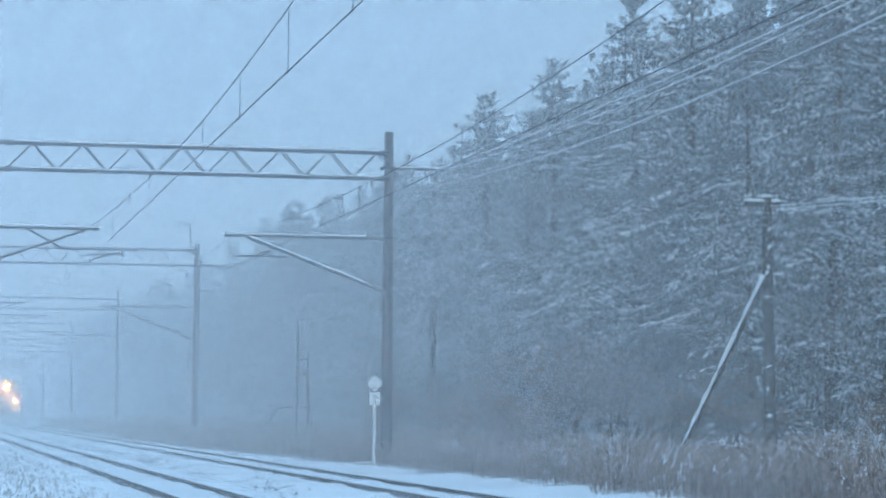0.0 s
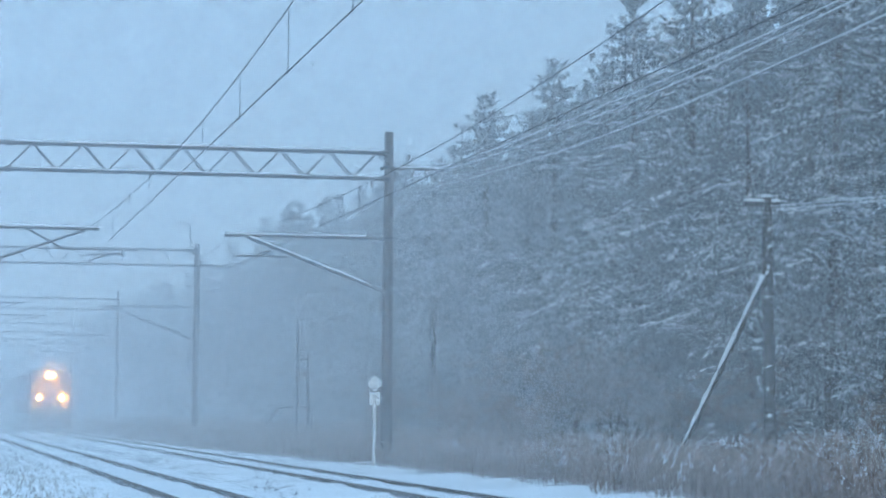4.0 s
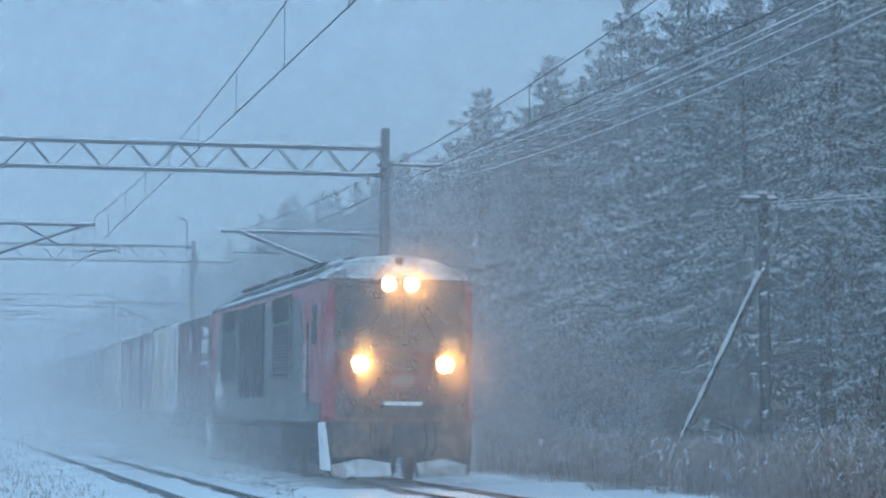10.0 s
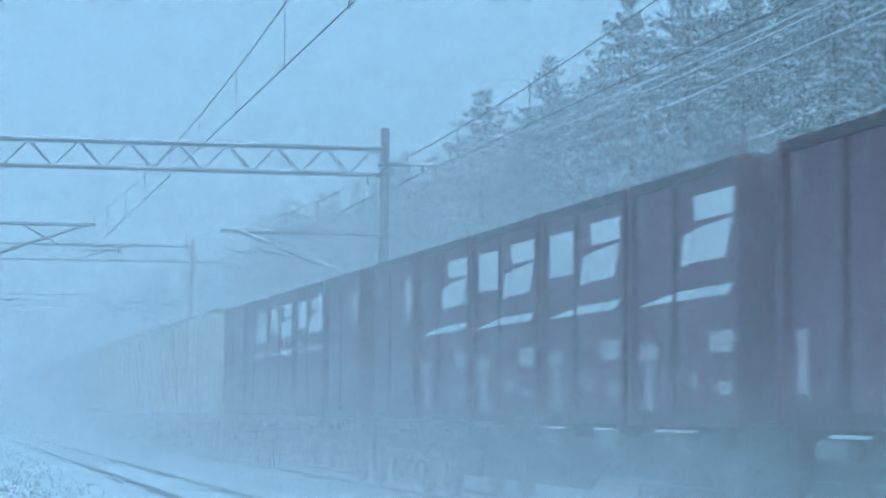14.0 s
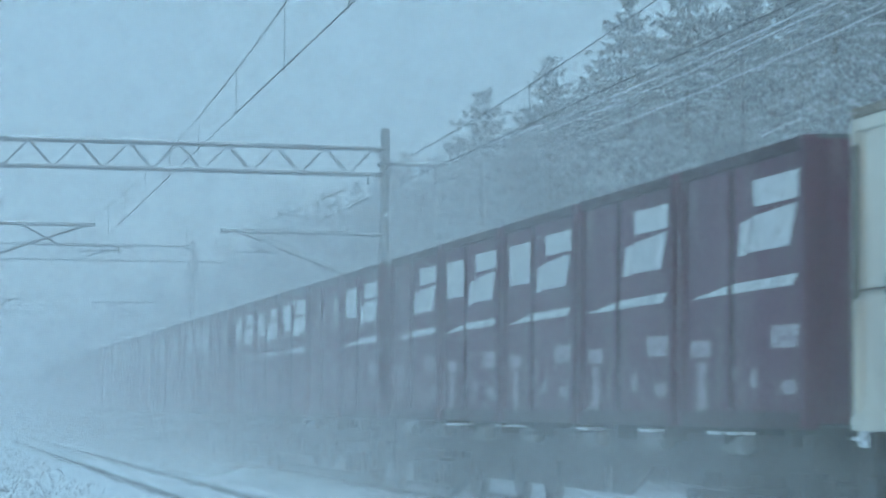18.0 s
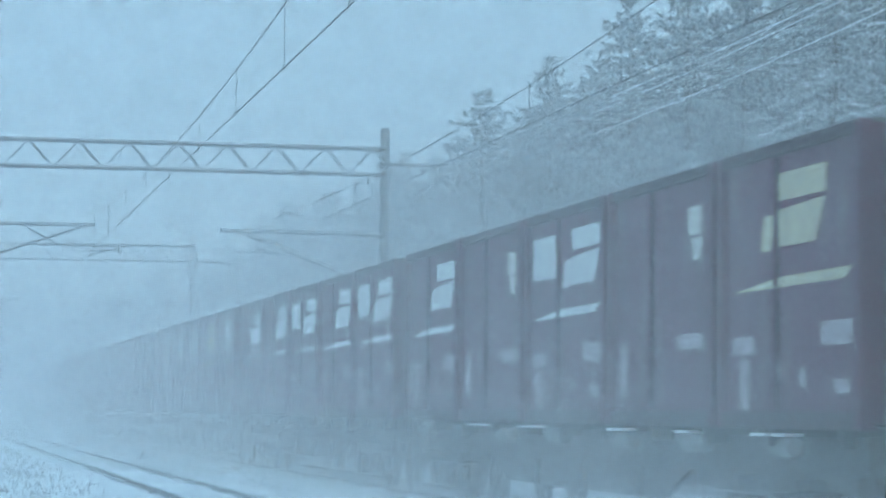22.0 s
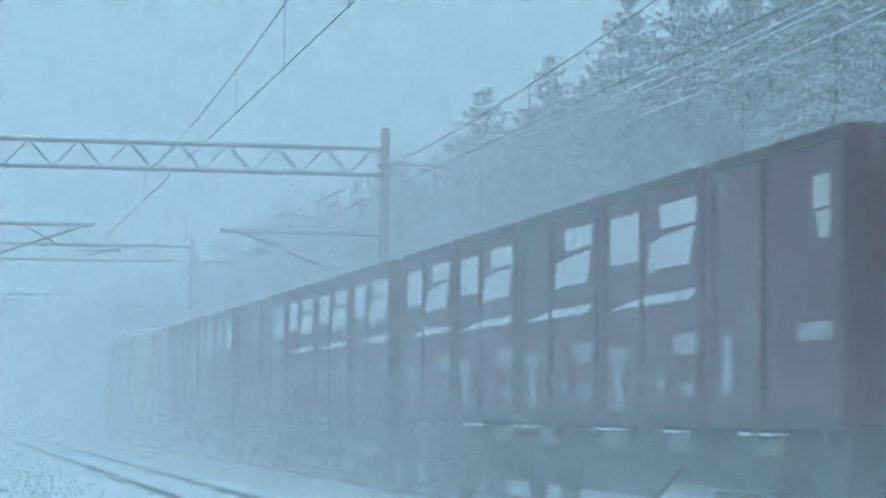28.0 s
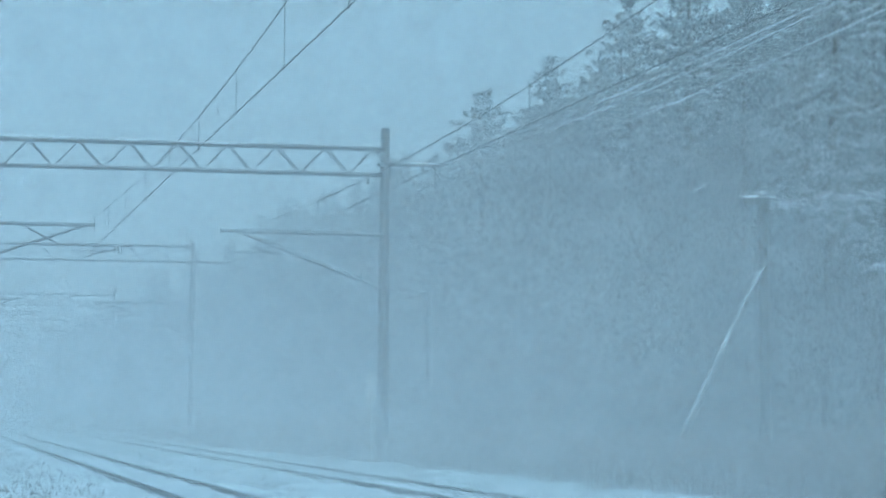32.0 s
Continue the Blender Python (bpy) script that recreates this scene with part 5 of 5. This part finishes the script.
def build_containers():
    protos = {}
    a = thing("freight_container", "maroon freight container with white emblem blocks and a white wedge", "container", "freight containers")
    container_body(a, M_PURPLE, M_PURPLE_D)
    decals_a(a)
    protos["a"] = a
    b = thing("freight_container", "maroon freight container with slanted white blocks and a white wedge", "container", "freight containers")
    container_body(b, M_PURPLE, M_PURPLE_D)
    decals_a(b, square=False)
    protos["b"] = b
    e = thing("freight_container", "maroon freight container with cream slanted blocks and a cream wedge", "container", "freight containers")
    container_body(e, M_PURPLE, M_PURPLE_D)
    decals_a(e, square=False, paint=M_CREAM)
    protos["d"] = e
    for key, paint, tone in (("f", None, "white"), ("g", M_CREAM, "cream")):
        e = thing("freight_container", "maroon freight container with " + tone + " emblem set back and long wedge", "container", "freight containers")
        container_body(e, M_PURPLE, M_PURPLE_D)
        decals_a(e, square=False, paint=paint, back=0.62)
        protos[key] = e
    c = thing("freight_container", "plain maroon freight container with one small white sign", "container", "freight containers")
    container_body(c, M_PURPLE, M_PURPLE_D)
    for sx in (-1, 1):
        x = sx * (CON_W / 2 - 0.028)
        bm = bmesh.new()
        plate(bm, [(x, -1.05, 2.12), (x, -1.45, 2.12), (x, -1.45, 1.85), (x, -1.05, 1.85)], 0.006, (sx, 0, 0))
        plate(bm, [(x, -1.15, 1.82), (x, -1.5, 1.82), (x, -1.42, 1.6), (x, -1.2, 1.6)], 0.006, (sx, 0, 0))
        part("small_sign", bm, M_FADED, c, "small dull white sign")
        bm = bmesh.new()
        plate(bm, [(x, 1.4, 0.3), (x, 1.15, 0.3), (x, 1.15, 0.85), (x, 1.4, 0.85)], 0.006, (sx, 0, 0))
        plate(bm, [(x, -0.7, 0.75), (x, -1.5, 0.75), (x, -1.5, 0.9), (x, -0.7, 0.9)], 0.006, (sx, 0, 0))
        part("data_panel", bm, M_FAINT, c, "pale data panel")
    protos["c"] = c
    for key, stripe, text in (("w", M_BLUE, "white freight container with a blue stripe and roundel"), ("r", M_REDSTRIPE, "dirty white freight container with a red stripe and roundel"), ("p", None, "plain cream-white freight container with a dark lozenge mark")):
        d = thing("freight_container", text, "container", "freight containers")
        container_body(d, M_WHITE if key == "w" else M_OFFWHITE, M_WHITE if key == "w" else M_OFFWHITE, M_FADED)
        if key == "r":
            part("top_rail", boxes((-1.232, 1.232, -CON_L / 2 + 0.01, CON_L / 2 - 0.01, CON_H - 0.005, CON_H + 0.075), bevel=0.01), M_RUST, d, "rusty top rail")
            part("roof_snow", boxes((-1.15, 1.15, -CON_L / 2 + 0.05, CON_L / 2 - 0.05, CON_H + 0.07, CON_H + 0.095), bevel=0.01), M_SNOWCAP, d)
            for sx in (-1, 1):
                part("packed_snow", boxes((*sorted((sx * 1.02, sx * 1.225)), -CON_L / 2 + 0.0, -CON_L / 2 + 0.75, -0.17, 0.005), (*sorted((sx * 1.02, sx * 1.225)), CON_L / 2 - 0.3, CON_L / 2, -0.13, 0.005), bevel=0.05), M_SNOWCAP, d, "white snow packed under the container's corner")
        dull = M_SEAM if key == "r" else M_FADED
        for sx in (-1, 1):
            x = sx * (CON_W / 2)
            part("tail_post_seam", boxes((*sorted((x, x + sx * 0.006)), CON_L / 2 - 0.19, CON_L / 2 - 0.01, 1.05, 2.28)), dull, d, "dull brown seam on the tail post")
            part("tail_post_seam", boxes((*sorted((x, x + sx * 0.004)), CON_L / 2 - 0.07, CON_L / 2 - 0.01, 0.12, 1.05)), dull, d)
            x = sx * (CON_W / 2 - 0.028)
            part("door_latch", boxes((*sorted((x, x + sx * 0.03)), 0.55, 1.62, 1.105, 1.125), (*sorted((x, x + sx * 0.03)), -0.15, 0.1, 0.52, 0.57), (*sorted((x, x + sx * 0.03)), -0.62, -0.45, 0.52, 0.57)), dull, d, "dull latch bar")
            part("vertical_rib", boxes(*[(*sorted((x, x + sx * 0.022)), yy - 0.03, yy + 0.03, 0.16, CON_H - 0.13) for yy in (0.22, -0.12, -0.46, -1.32)]), M_OFFWHITE if key == "r" else M_WHITE, d)
            if stripe:
                part("pale_block", boxes((*sorted((x, x + sx * 0.005)), -1.05, -0.72, 1.62, 1.98)), M_WINDOWTINT, d, "faded blue-grey block between the stripes")
                for name, y0, y1, zs in (("side_stripe", -1.05, -0.72, ((0.15, 1.55), (2.05, 2.36))),):
                    bm = bmesh.new()
                    for z0, z1 in zs:
                        plate(bm, [(x, y1, z0), (x, y0, z0), (x, y0, z1), (x, y1, z1)], 0.006, (sx, 0, 0))
                    part(name, bm, stripe, d, "vertical colour stripe")
                bm = bmesh.new()
                for k in range(5):
                    a0, a1 = radians(-120 + k * 30), radians(-90 + k * 30)
                    ro, ri = 0.30, 0.20
                    plate(bm, [(x, 0.85 - math.cos(a0) * ro, 1.72 + math.sin(a0) * ro), (x, 0.85 - math.cos(a1) * ro, 1.72 + math.sin(a1) * ro), (x, 0.85 - math.cos(a1) * ri, 1.72 + math.sin(a1) * ri), (x, 0.85 - math.cos(a0) * ri, 1.72 + math.sin(a0) * ri)], 0.006, (sx, 0, 0))
                part("roundel", bm, stripe, d, "open ring emblem")
            bm = bmesh.new()
            plate(bm, [(x, 1.15, 1.12), (x, 1.0, 0.85), (x, 0.85, 1.12), (x, 1.0, 1.42)], 0.006, (sx, 0, 0))
            part("dark_mark", bm, M_BLACK, d, "dark lozenge mark")
            bm = bmesh.new()
            plate(bm, [(x, 1.2, 0.62), (x, 0.35, 0.62), (x, 0.35, 0.68), (x, 1.2, 0.68)], 0.006, (sx, 0, 0))
            plate(bm, [(x, 0.2, 1.9), (x, -0.5, 1.9), (x, -0.5, 2.2), (x, 0.2, 2.2)], 0.004, (sx, 0, 0))
            part("data_panel", bm, M_FADED, d, "faded lettering bars")
        for sy in (-1, 1):
            y = sy * (CON_L / 2 - 0.012)
            bars = bmesh.new()
            for p0, p1 in (((-0.85, 0.55), (-0.35, 0.55)), ((-0.85, 1.15), (-0.35, 1.15)), ((-0.85, 0.55), (-0.85, 1.15)), ((-0.35, 0.55), (-0.35, 1.15)), ((-0.95, 2.05), (-0.5, 2.05))):
                rod(bars, (p0[0], y + sy * 0.02, p0[1]), (p1[0], y + sy * 0.02, p1[1]), 0.018, n=6)
            part("end_grab_frame", bars, M_BLACK, d, "dark bars on the container's end")
        protos[key] = d
    # cream 20 ft container
    y = thing("cream_container", "cream container with green and red bands and grey panel", "container", "freight containers")
    hl, hw, h = 3.03, 1.245, 2.50
    part("shell", boxes((-hw, hw, -hl, hl, 0.05, h), bevel=0.05), M_YELLOW, y)
    part("base_rail", boxes((-hw - 0.01, hw + 0.01, -hl - 0.01, hl + 0.01, 0.0, 0.14), bevel=0.01), M_RUST, y)
    part("top_edge", boxes((-hw - 0.012, hw + 0.012, -hl - 0.012, hl + 0.012, h - 0.12, h - 0.06), bevel=0.01), M_YELLOW, y)
    for sx in (-1, 1):
        for sy in (-1, 1):
            part("corner_post", boxes((*sorted((sx * (hw + 0.012), sx * (hw - 0.12))), *sorted((sy * (hl + 0.012), sy * (hl - 0.14))), 0.0, h - 0.02), bevel=0.015), M_RUSTCREAM if sy < 0 else M_YELLOW, y)
        x = sx * hw
        for name, material, y0, y1, z0, z1 in (("green_band", M_GREEN, -2.88, 1.45, 0.70, 1.11), ("red_band", M_REDSTRIPE, 1.50, 2.88, 0.70, 1.11), ("grey_panel", M_WINDOWTINT, -2.2, -0.30, 1.40, 2.05), ("label_bar", M_WINDOWTINT, 0.55, 1.6, 1.72, 1.79)):
            part(name, boxes((*sorted((x, x + sx * 0.008)), y0, y1, z0, z1)), material, y)
        bm = rods(((x, 2.45, 1.85), (x + sx * 0.01, 2.45, 1.85), 0.2), n=16)
        part("round_mark", bm, M_RUST, y, "dull round mark")
    e = part("end_unit", boxes((-0.9, 0.9, -hl - 0.06, -hl, 0.3, 2.3), bevel=0.02), M_RUSTCREAM, y, "rust-stained end door panel")
    part("end_window", boxes((-0.75, -0.15, -hl - 0.075, -hl - 0.062, 1.4, 2.05)), M_GLASS, e, "dark blue-grey panel")
    part("end_hatch", boxes((0.15, 0.75, -hl - 0.075, -hl - 0.062, 1.5, 2.05)), M_RUST, e)
    part("roof_fan", boxes((-0.5, 0.5, -hl + 0.05, -hl + 0.5, h, h + 0.16), bevel=0.03), M_RUST, y, "rusty roof fan")
    protos["y"] = y
    return protos


WAGON_PITCH, FIRST_WAGON, DECK = 20.4, 20.1, 1.17


def build_wagon():
    """Flat container wagon: from the leading container end (y = 0) to about y = 19.4."""
    w = thing("container_wagon", "long grimy flat container wagon with snow on its frame", "wagon", "container wagons")
    part("frame", boxes((-1.0, -0.8, 0.0, 19.3, 0.74, 1.10), (0.8, 1.0, 0.0, 19.3, 0.74, 1.10), (-1.15, 1.15, 0.0, 0.25, 0.8, 1.12), (-1.15, 1.15, 19.05, 19.3, 0.8, 1.12), (-0.2, 0.2, 0.25, 19.05, 0.78, 1.08)), M_UNDER, w, "long grimy wagon frame")
    for k in range(11):
        y = 0.45 + k * 1.84
        part("cross_bearer", boxes((-1.22, 1.22, y - 0.07, y + 0.07, 1.02, 1.165)), M_UNDER, w)
    for sx in (-1, 1):
        bm = bmesh.new()
        plate(bm, [(sx * 0.98, 5.2, 0.75), (sx * 0.98, 14.1, 0.75), (sx * 0.98, 13.2, 0.42), (sx * 0.98, 6.1, 0.42)], 0.05, (sx, 0, 0))
        part("side_truss", bm, M_UNDER, w, "deep grimy side girder")
        rnd = random.Random(7 + sx)
        for k in range(6):
            y = 0.8 + k * 3.2 + rnd.random() * 1.4
            part("snow_patch", boxes((*sorted((sx * 1.0, sx * 1.21)), y, y + 0.35 + rnd.random() * 0.7, 1.102, 1.130), bevel=0.012), M_SNOWCAP, w, "ridge of snow on the frame")
        for k in range(7):
            y = 1.5 + k * 2.7 + rnd.random() * 0.5
            part("snow_hump", boxes((*sorted((sx * 1.01, sx * 1.16)), y, y + 0.5 + rnd.random() * 0.4, 0.93, 1.09), bevel=0.03), M_DECKSNOW, w, "dirty snow packed against the frame")
        for y in (7.3, 9.6, 11.9):
            part("equipment_box", boxes((*sorted((sx * 0.75, sx * 1.08)), y - 0.45, y + 0.45, 0.42, 0.72), bevel=0.02), M_UNDER, w)
        part("hand_brake_steps", boxes((*sorted((sx * 1.05, sx * 1.2)), 0.1, 0.5, 0.35, 0.8), (*sorted((sx * 1.05, sx * 1.2)), 18.8, 19.2, 0.35, 0.8), bevel=0.01), M_UNDER, w)
    for y in (-0.25, 19.55):
        part("coupler", boxes((-0.14, 0.14, y - 0.32, y + 0.32, 0.74, 0.98), bevel=0.02), M_UNDER, w)
    wm = wheel_mesh(0.405)
    for y in (2.6, 16.7):
        bogie_into(w, y, 0.405, (-0.95, 0.95), "grimy two-axle bogie", wm)
    return w


# the place of the locomotive's front along the line, second by second
TRAIN_ROWS = ((0.0, 253.50), (6.0, 128.71), (9.0, 66.31), (10.0, 45.52), (11.0, 24.60), (12.0, 3.92), (13.0, -16.87), (14.0, -38.37), (17.0, -100.50), (18.0, -121.76), (19.0, -142.00), (20.0, -162.77), (21.0, -183.53), (22.0, -204.65), (23.0, -224.86), (24.0, -245.40), (25.0, -265.50), (28.0, -326.70), (29.0, -347.00), (30.0, -367.94), (31.0, -387.80), (31.5, -398.32), (32.0, -408.50))
MOVING = []
LOADS = ["bcwra", "acpac", "baabc", "caabc", "rrrrr", "rrrrr", "bbaab", "acaaa", "cabba", "acaab", "gcacb", "ababb", "fdbab", "fbcaa", "abcab", "aabca", "cabaa", "aaabc", "aacca", "ycaa"]


def build_train():
    loco = build_loco()
    MOVING.append((loco, 0.0, TRACK_FAR, 0.0))
    protos = build_containers()
    wagon = build_wagon()
    first = True
    used = set()
    for k, load in enumerate(LOADS):
        w = wagon if first else copy_thing(wagon, pose(0, 0, 0))
        first = False
        MOVING.append((w, FIRST_WAGON + WAGON_PITCH * k, TRACK_FAR, 0.0))
        pos = 0.0
        for ch in load:
            ln = 6.06 if ch == "y" else CON_L
            t = protos[ch] if ch not in used else copy_thing(protos[ch], pose(0, 0, 0))
            used.add(ch)
            MOVING.append((t, FIRST_WAGON + WAGON_PITCH * k + pos + ln / 2 + (0.45 if ch == "y" else 0.0), TRACK_FAR, DECK))
            pos += ln + 0.185 + (1.80 if ch == "y" else 0.0)


# ---- snow in the air ----
def veil(name, x0, x1, z0, z1, material, parent=None, m=None):
    bm = bmesh.new()
    vs = [bm.verts.new(p) for p in ((x0, 0, z0), (x1, 0, z0), (x1, 0, z1), (x0, 0, z1))]
    bm.faces.new(vs)
    ob = part(name, bm, material, parent)
    if m is not None:
        ob.matrix_basis = m
    return ob


def build_haze():
    """Haze of falling snow that thickens with distance, put on flat still sheets across the line, one behind another;
    spaced to suit the camera's view.
    """
    haze = thing("snow_haze", "pale see-through sheets that stand in for falling-snow haze", "snow haze", kind="stuff")
    thin = mist("thin_haze_sheet", 0.092, 60, 400, 900, 1000, scale=0.05, contrast=0.12)
    thick = mist("thick_haze_sheet", 0.128, 60, 400, 900, 1000, scale=0.05, contrast=0.12)
    for d in (22.0, 38.0, 52.0, 63.0):
        veil("veil", -120, 260, -1, 120, thin, haze, pose(0, d, 0))
    # thick sheets start behind the first portal, so it stays crisp in view
    d = 75.0
    while d < 430:
        veil("veil", -120, 260, -1, 120, thick, haze, pose(0, d, 0))
        d += 13.0 + (d - 40) * 0.06


def build_dust():
    """Snow stirred up by the train, on flat sheets: low dense swirls along the wheels and a tall thin veil in its wake,
    both drawn along by it. The sheets before the lamps are added to imitate their bloom.
    """
    low = mist("stirred_snow_low", 0.115, 0.1, 2.7, 1.5, 4.6, scale=0.45, contrast=0.9)
    wide = mist("stirred_snow_wide", 0.20, -0.2, 1.9, 2.4, 7.0, scale=0.30, contrast=0.9)
    mid = mist("stirred_snow_mid", 0.094, 0.8, 7.2, 4.0, 10.0, scale=0.22, contrast=0.7)
    high = mist("stirred_snow_high", 0.066, 0.8, 10.5, 9.0, 17.0, scale=0.12, contrast=0.5)
    # faint sheets added before the lamps to catch their light as a halo
    front = mist("glow_before_lamps", 0.017, 3.4, 4.4, 1.0, 1.9, scale=2.2, contrast=0.8, forward=0.95)
    halo = mist("glow_close_before_lamps", 0.010, 3.4, 4.4, 1.0, 1.7, scale=2.6, contrast=0.8, forward=0.95)
    cloud = thing("snow_dust_cloud", "swirling snow dust thrown up along the passing train", "snow dust", kind="stuff")
    for y, z, m in ((-0.40, 0.8, halo), (0.0, 3.05, halo), (-1.0, 0.6, front), (-1.9, 0.6, front)):
        veil("front_swirl", -2.0, 2.0, z, 4.5, m, cloud, pose(0, y, 0))
    # small sheets added close to each lamp to imitate its bloom
    close = mist("glow_round_lamps", 0.022, 9.0, 10.0, 9.0, 10.0, scale=3.0, contrast=0.6, forward=0.95)
    for x, z, w, y in ((-0.77, 2.116, 0.6, -0.28), (0.77, 2.116, 0.6, -0.28), (0.0, 3.56, 0.95, 0.04), (-0.77, 2.116, 0.7, -0.50), (0.77, 2.116, 0.7, -0.50), (0.0, 3.56, 1.05, -0.20)):
        veil("lamp_swirl", -w, w, -0.6, 0.6, close, cloud, pose(x, y, z))
    # added refracting sheets ring the lamps with bloom; the far ones pass the camera early
    ring = bloom_mist("lamp_glow_ring", 0.014, 1.12)
    for y in (-3.5, -8.0):
        veil("front_swirl", -6.0, 6.0, 0.0, 8.0, ring, cloud, pose(0, y, 0))
    for y, share, index in ((-27.0, 0.026, 1.045), (-55.0, 0.062, 1.022)):
        veil("front_swirl", -6.0, 6.0, 0.0, 8.0, bloom_mist("far_lamp_glow_ring", share, index), cloud, pose(-0.6, y, 0))
    ahead = mist("glow_ahead_of_lamps", 0.014, 4.2, 6.0, 2.2, 4.0, scale=0.8, contrast=0.7, forward=0.95)
    for y in (-3.2, -5.6, -8.6):
        veil("front_swirl", -4.2, 4.2, 0.0, 6.2, ahead, cloud, pose(0, y, 0))
    y = 4.0
    while y < 470:
        veil("low_swirl", -6, 6, -0.3, 2.8, low, cloud, pose(-0.4, y, 0))
        y += 2.8 if y < 18 else 4.5 if y < 80 else 8.0
    y = 12.0
    while y < 420:
        veil("wide_swirl", -9, 9, -0.3, 2.0, wide, cloud, pose(-1.5, y, 0))
        y += 5.0 if y < 30 else 7.0 if y < 80 else 20.0
    y = 17.0
    while y < 600:
        veil("mid_swirl", -11, 11, -0.4, 7.2, mid, cloud, pose(1.0, y, 0))
        y += 8.0 if y < 100 else 10.5 if y < 425 else 13.0
    y = 70.0
    while y < 600:
        veil("high_swirl", -18, 18, -0.4, 17.5, high, cloud, pose(4.0, y, 0))
        y += 16.0 if y < 180 else 10.0 if y < 425 else 26.0
    rnd = random.Random(91)
    verts, faces = [], []
    for k in range(5200):
        y = -7 + 90 * rnd.random() ** 1.6
        x = rnd.uniform(-5.0, 3.2)
        z = 0.1 + 4.6 * rnd.random() ** 1.2
        if abs(x) < 1.7 and y > -0.3:
            x = -1.75 - rnd.random() * 2.5
        q = rnd.uniform(0.004, 0.011)
        i = len(verts)
        verts.extend(((x + q, y, z - q * 0.6), (x - q * 0.6, y + q, z - q * 0.5), (x - q * 0.5, y - q, z - q * 0.4), (x, y, z + q)))
        faces.extend(((i, i + 1, i + 2), (i, i + 3, i + 1), (i + 1, i + 3, i + 2), (i + 2, i + 3, i)))
    me = bpy.data.meshes.new("stirred_flakes")
    me.from_pydata(verts, [], faces)
    me.materials.append(M_FLAKE)
    flakes = new("stirred_flakes", me)
    tagged(flakes, "white flakes whirled up around the passing train", "snowflakes", kind="stuff")
    MOVING.append((flakes, 0.0, TRACK_FAR, 0.0))
    MOVING.append((cloud, 0.0, TRACK_FAR, 0.0))


def build_snowfall():
    """Separate flakes before the camera, falling and drifting; the column is tall enough for the whole clip."""
    rnd = random.Random(77)
    out = []
    for block in range(3):
        verts, faces = [], []
        for k in range(9000):
            d = 6 + 42 * rnd.random() ** 0.8
            a = 0.2014 + rnd.uniform(-0.26, 0.24)
            x, y = math.sin(a) * d, math.cos(a) * d
            z = rnd.uniform(-1, 75)
            s = rnd.uniform(0.0035, 0.008) * (0.6 + d / 40)
            i = len(verts)
            verts.extend(((x + s, y, z - s * 0.6), (x - s * 0.6, y + s, z - s * 0.5), (x - s * 0.5, y - s, z - s * 0.4), (x, y, z + s)))
            faces.extend(((i, i + 1, i + 2), (i, i + 3, i + 1), (i + 1, i + 3, i + 2), (i + 2, i + 3, i)))
        me = bpy.data.meshes.new("snowflakes")
        me.from_pydata(verts, [], faces)
        me.materials.append(M_FLAKE)
        ob = new("falling_snow", me)
        tagged(ob, "scattered white snowflakes falling through the air", "snowflakes", kind="stuff")
        out.append(ob)
    return out


build_ground()
build_tracks()
for i, y in enumerate(MAST_YS):
    build_portal(i, y)
build_wires()
build_sign()
build_pole(19.0, 56.5, 6.3, True)
build_pole(19.0, 95.6, 5.8, False)
build_linewire()
build_cabinet()
build_trees()
build_grass()
build_train()
build_haze()
build_dust()
FLAKES = build_snowfall()


def motions():
    for ob, along, x, z in MOVING:
        walk(ob, [(t, pose(x, y + along, z)) for t, y in TRAIN_ROWS])
    for k, ob in enumerate(FLAKES):
        fall, drift = (1.5, 1.75, 2.0)[k], (0.25, -0.1, 0.4)[k]
        walk(ob, [(0.0, pose(0, 0, 0)), (16.0, pose(-drift * 2, 0, -fall * 16)), (32.0, pose(-drift * 4, 0, -fall * 32))])


motions()
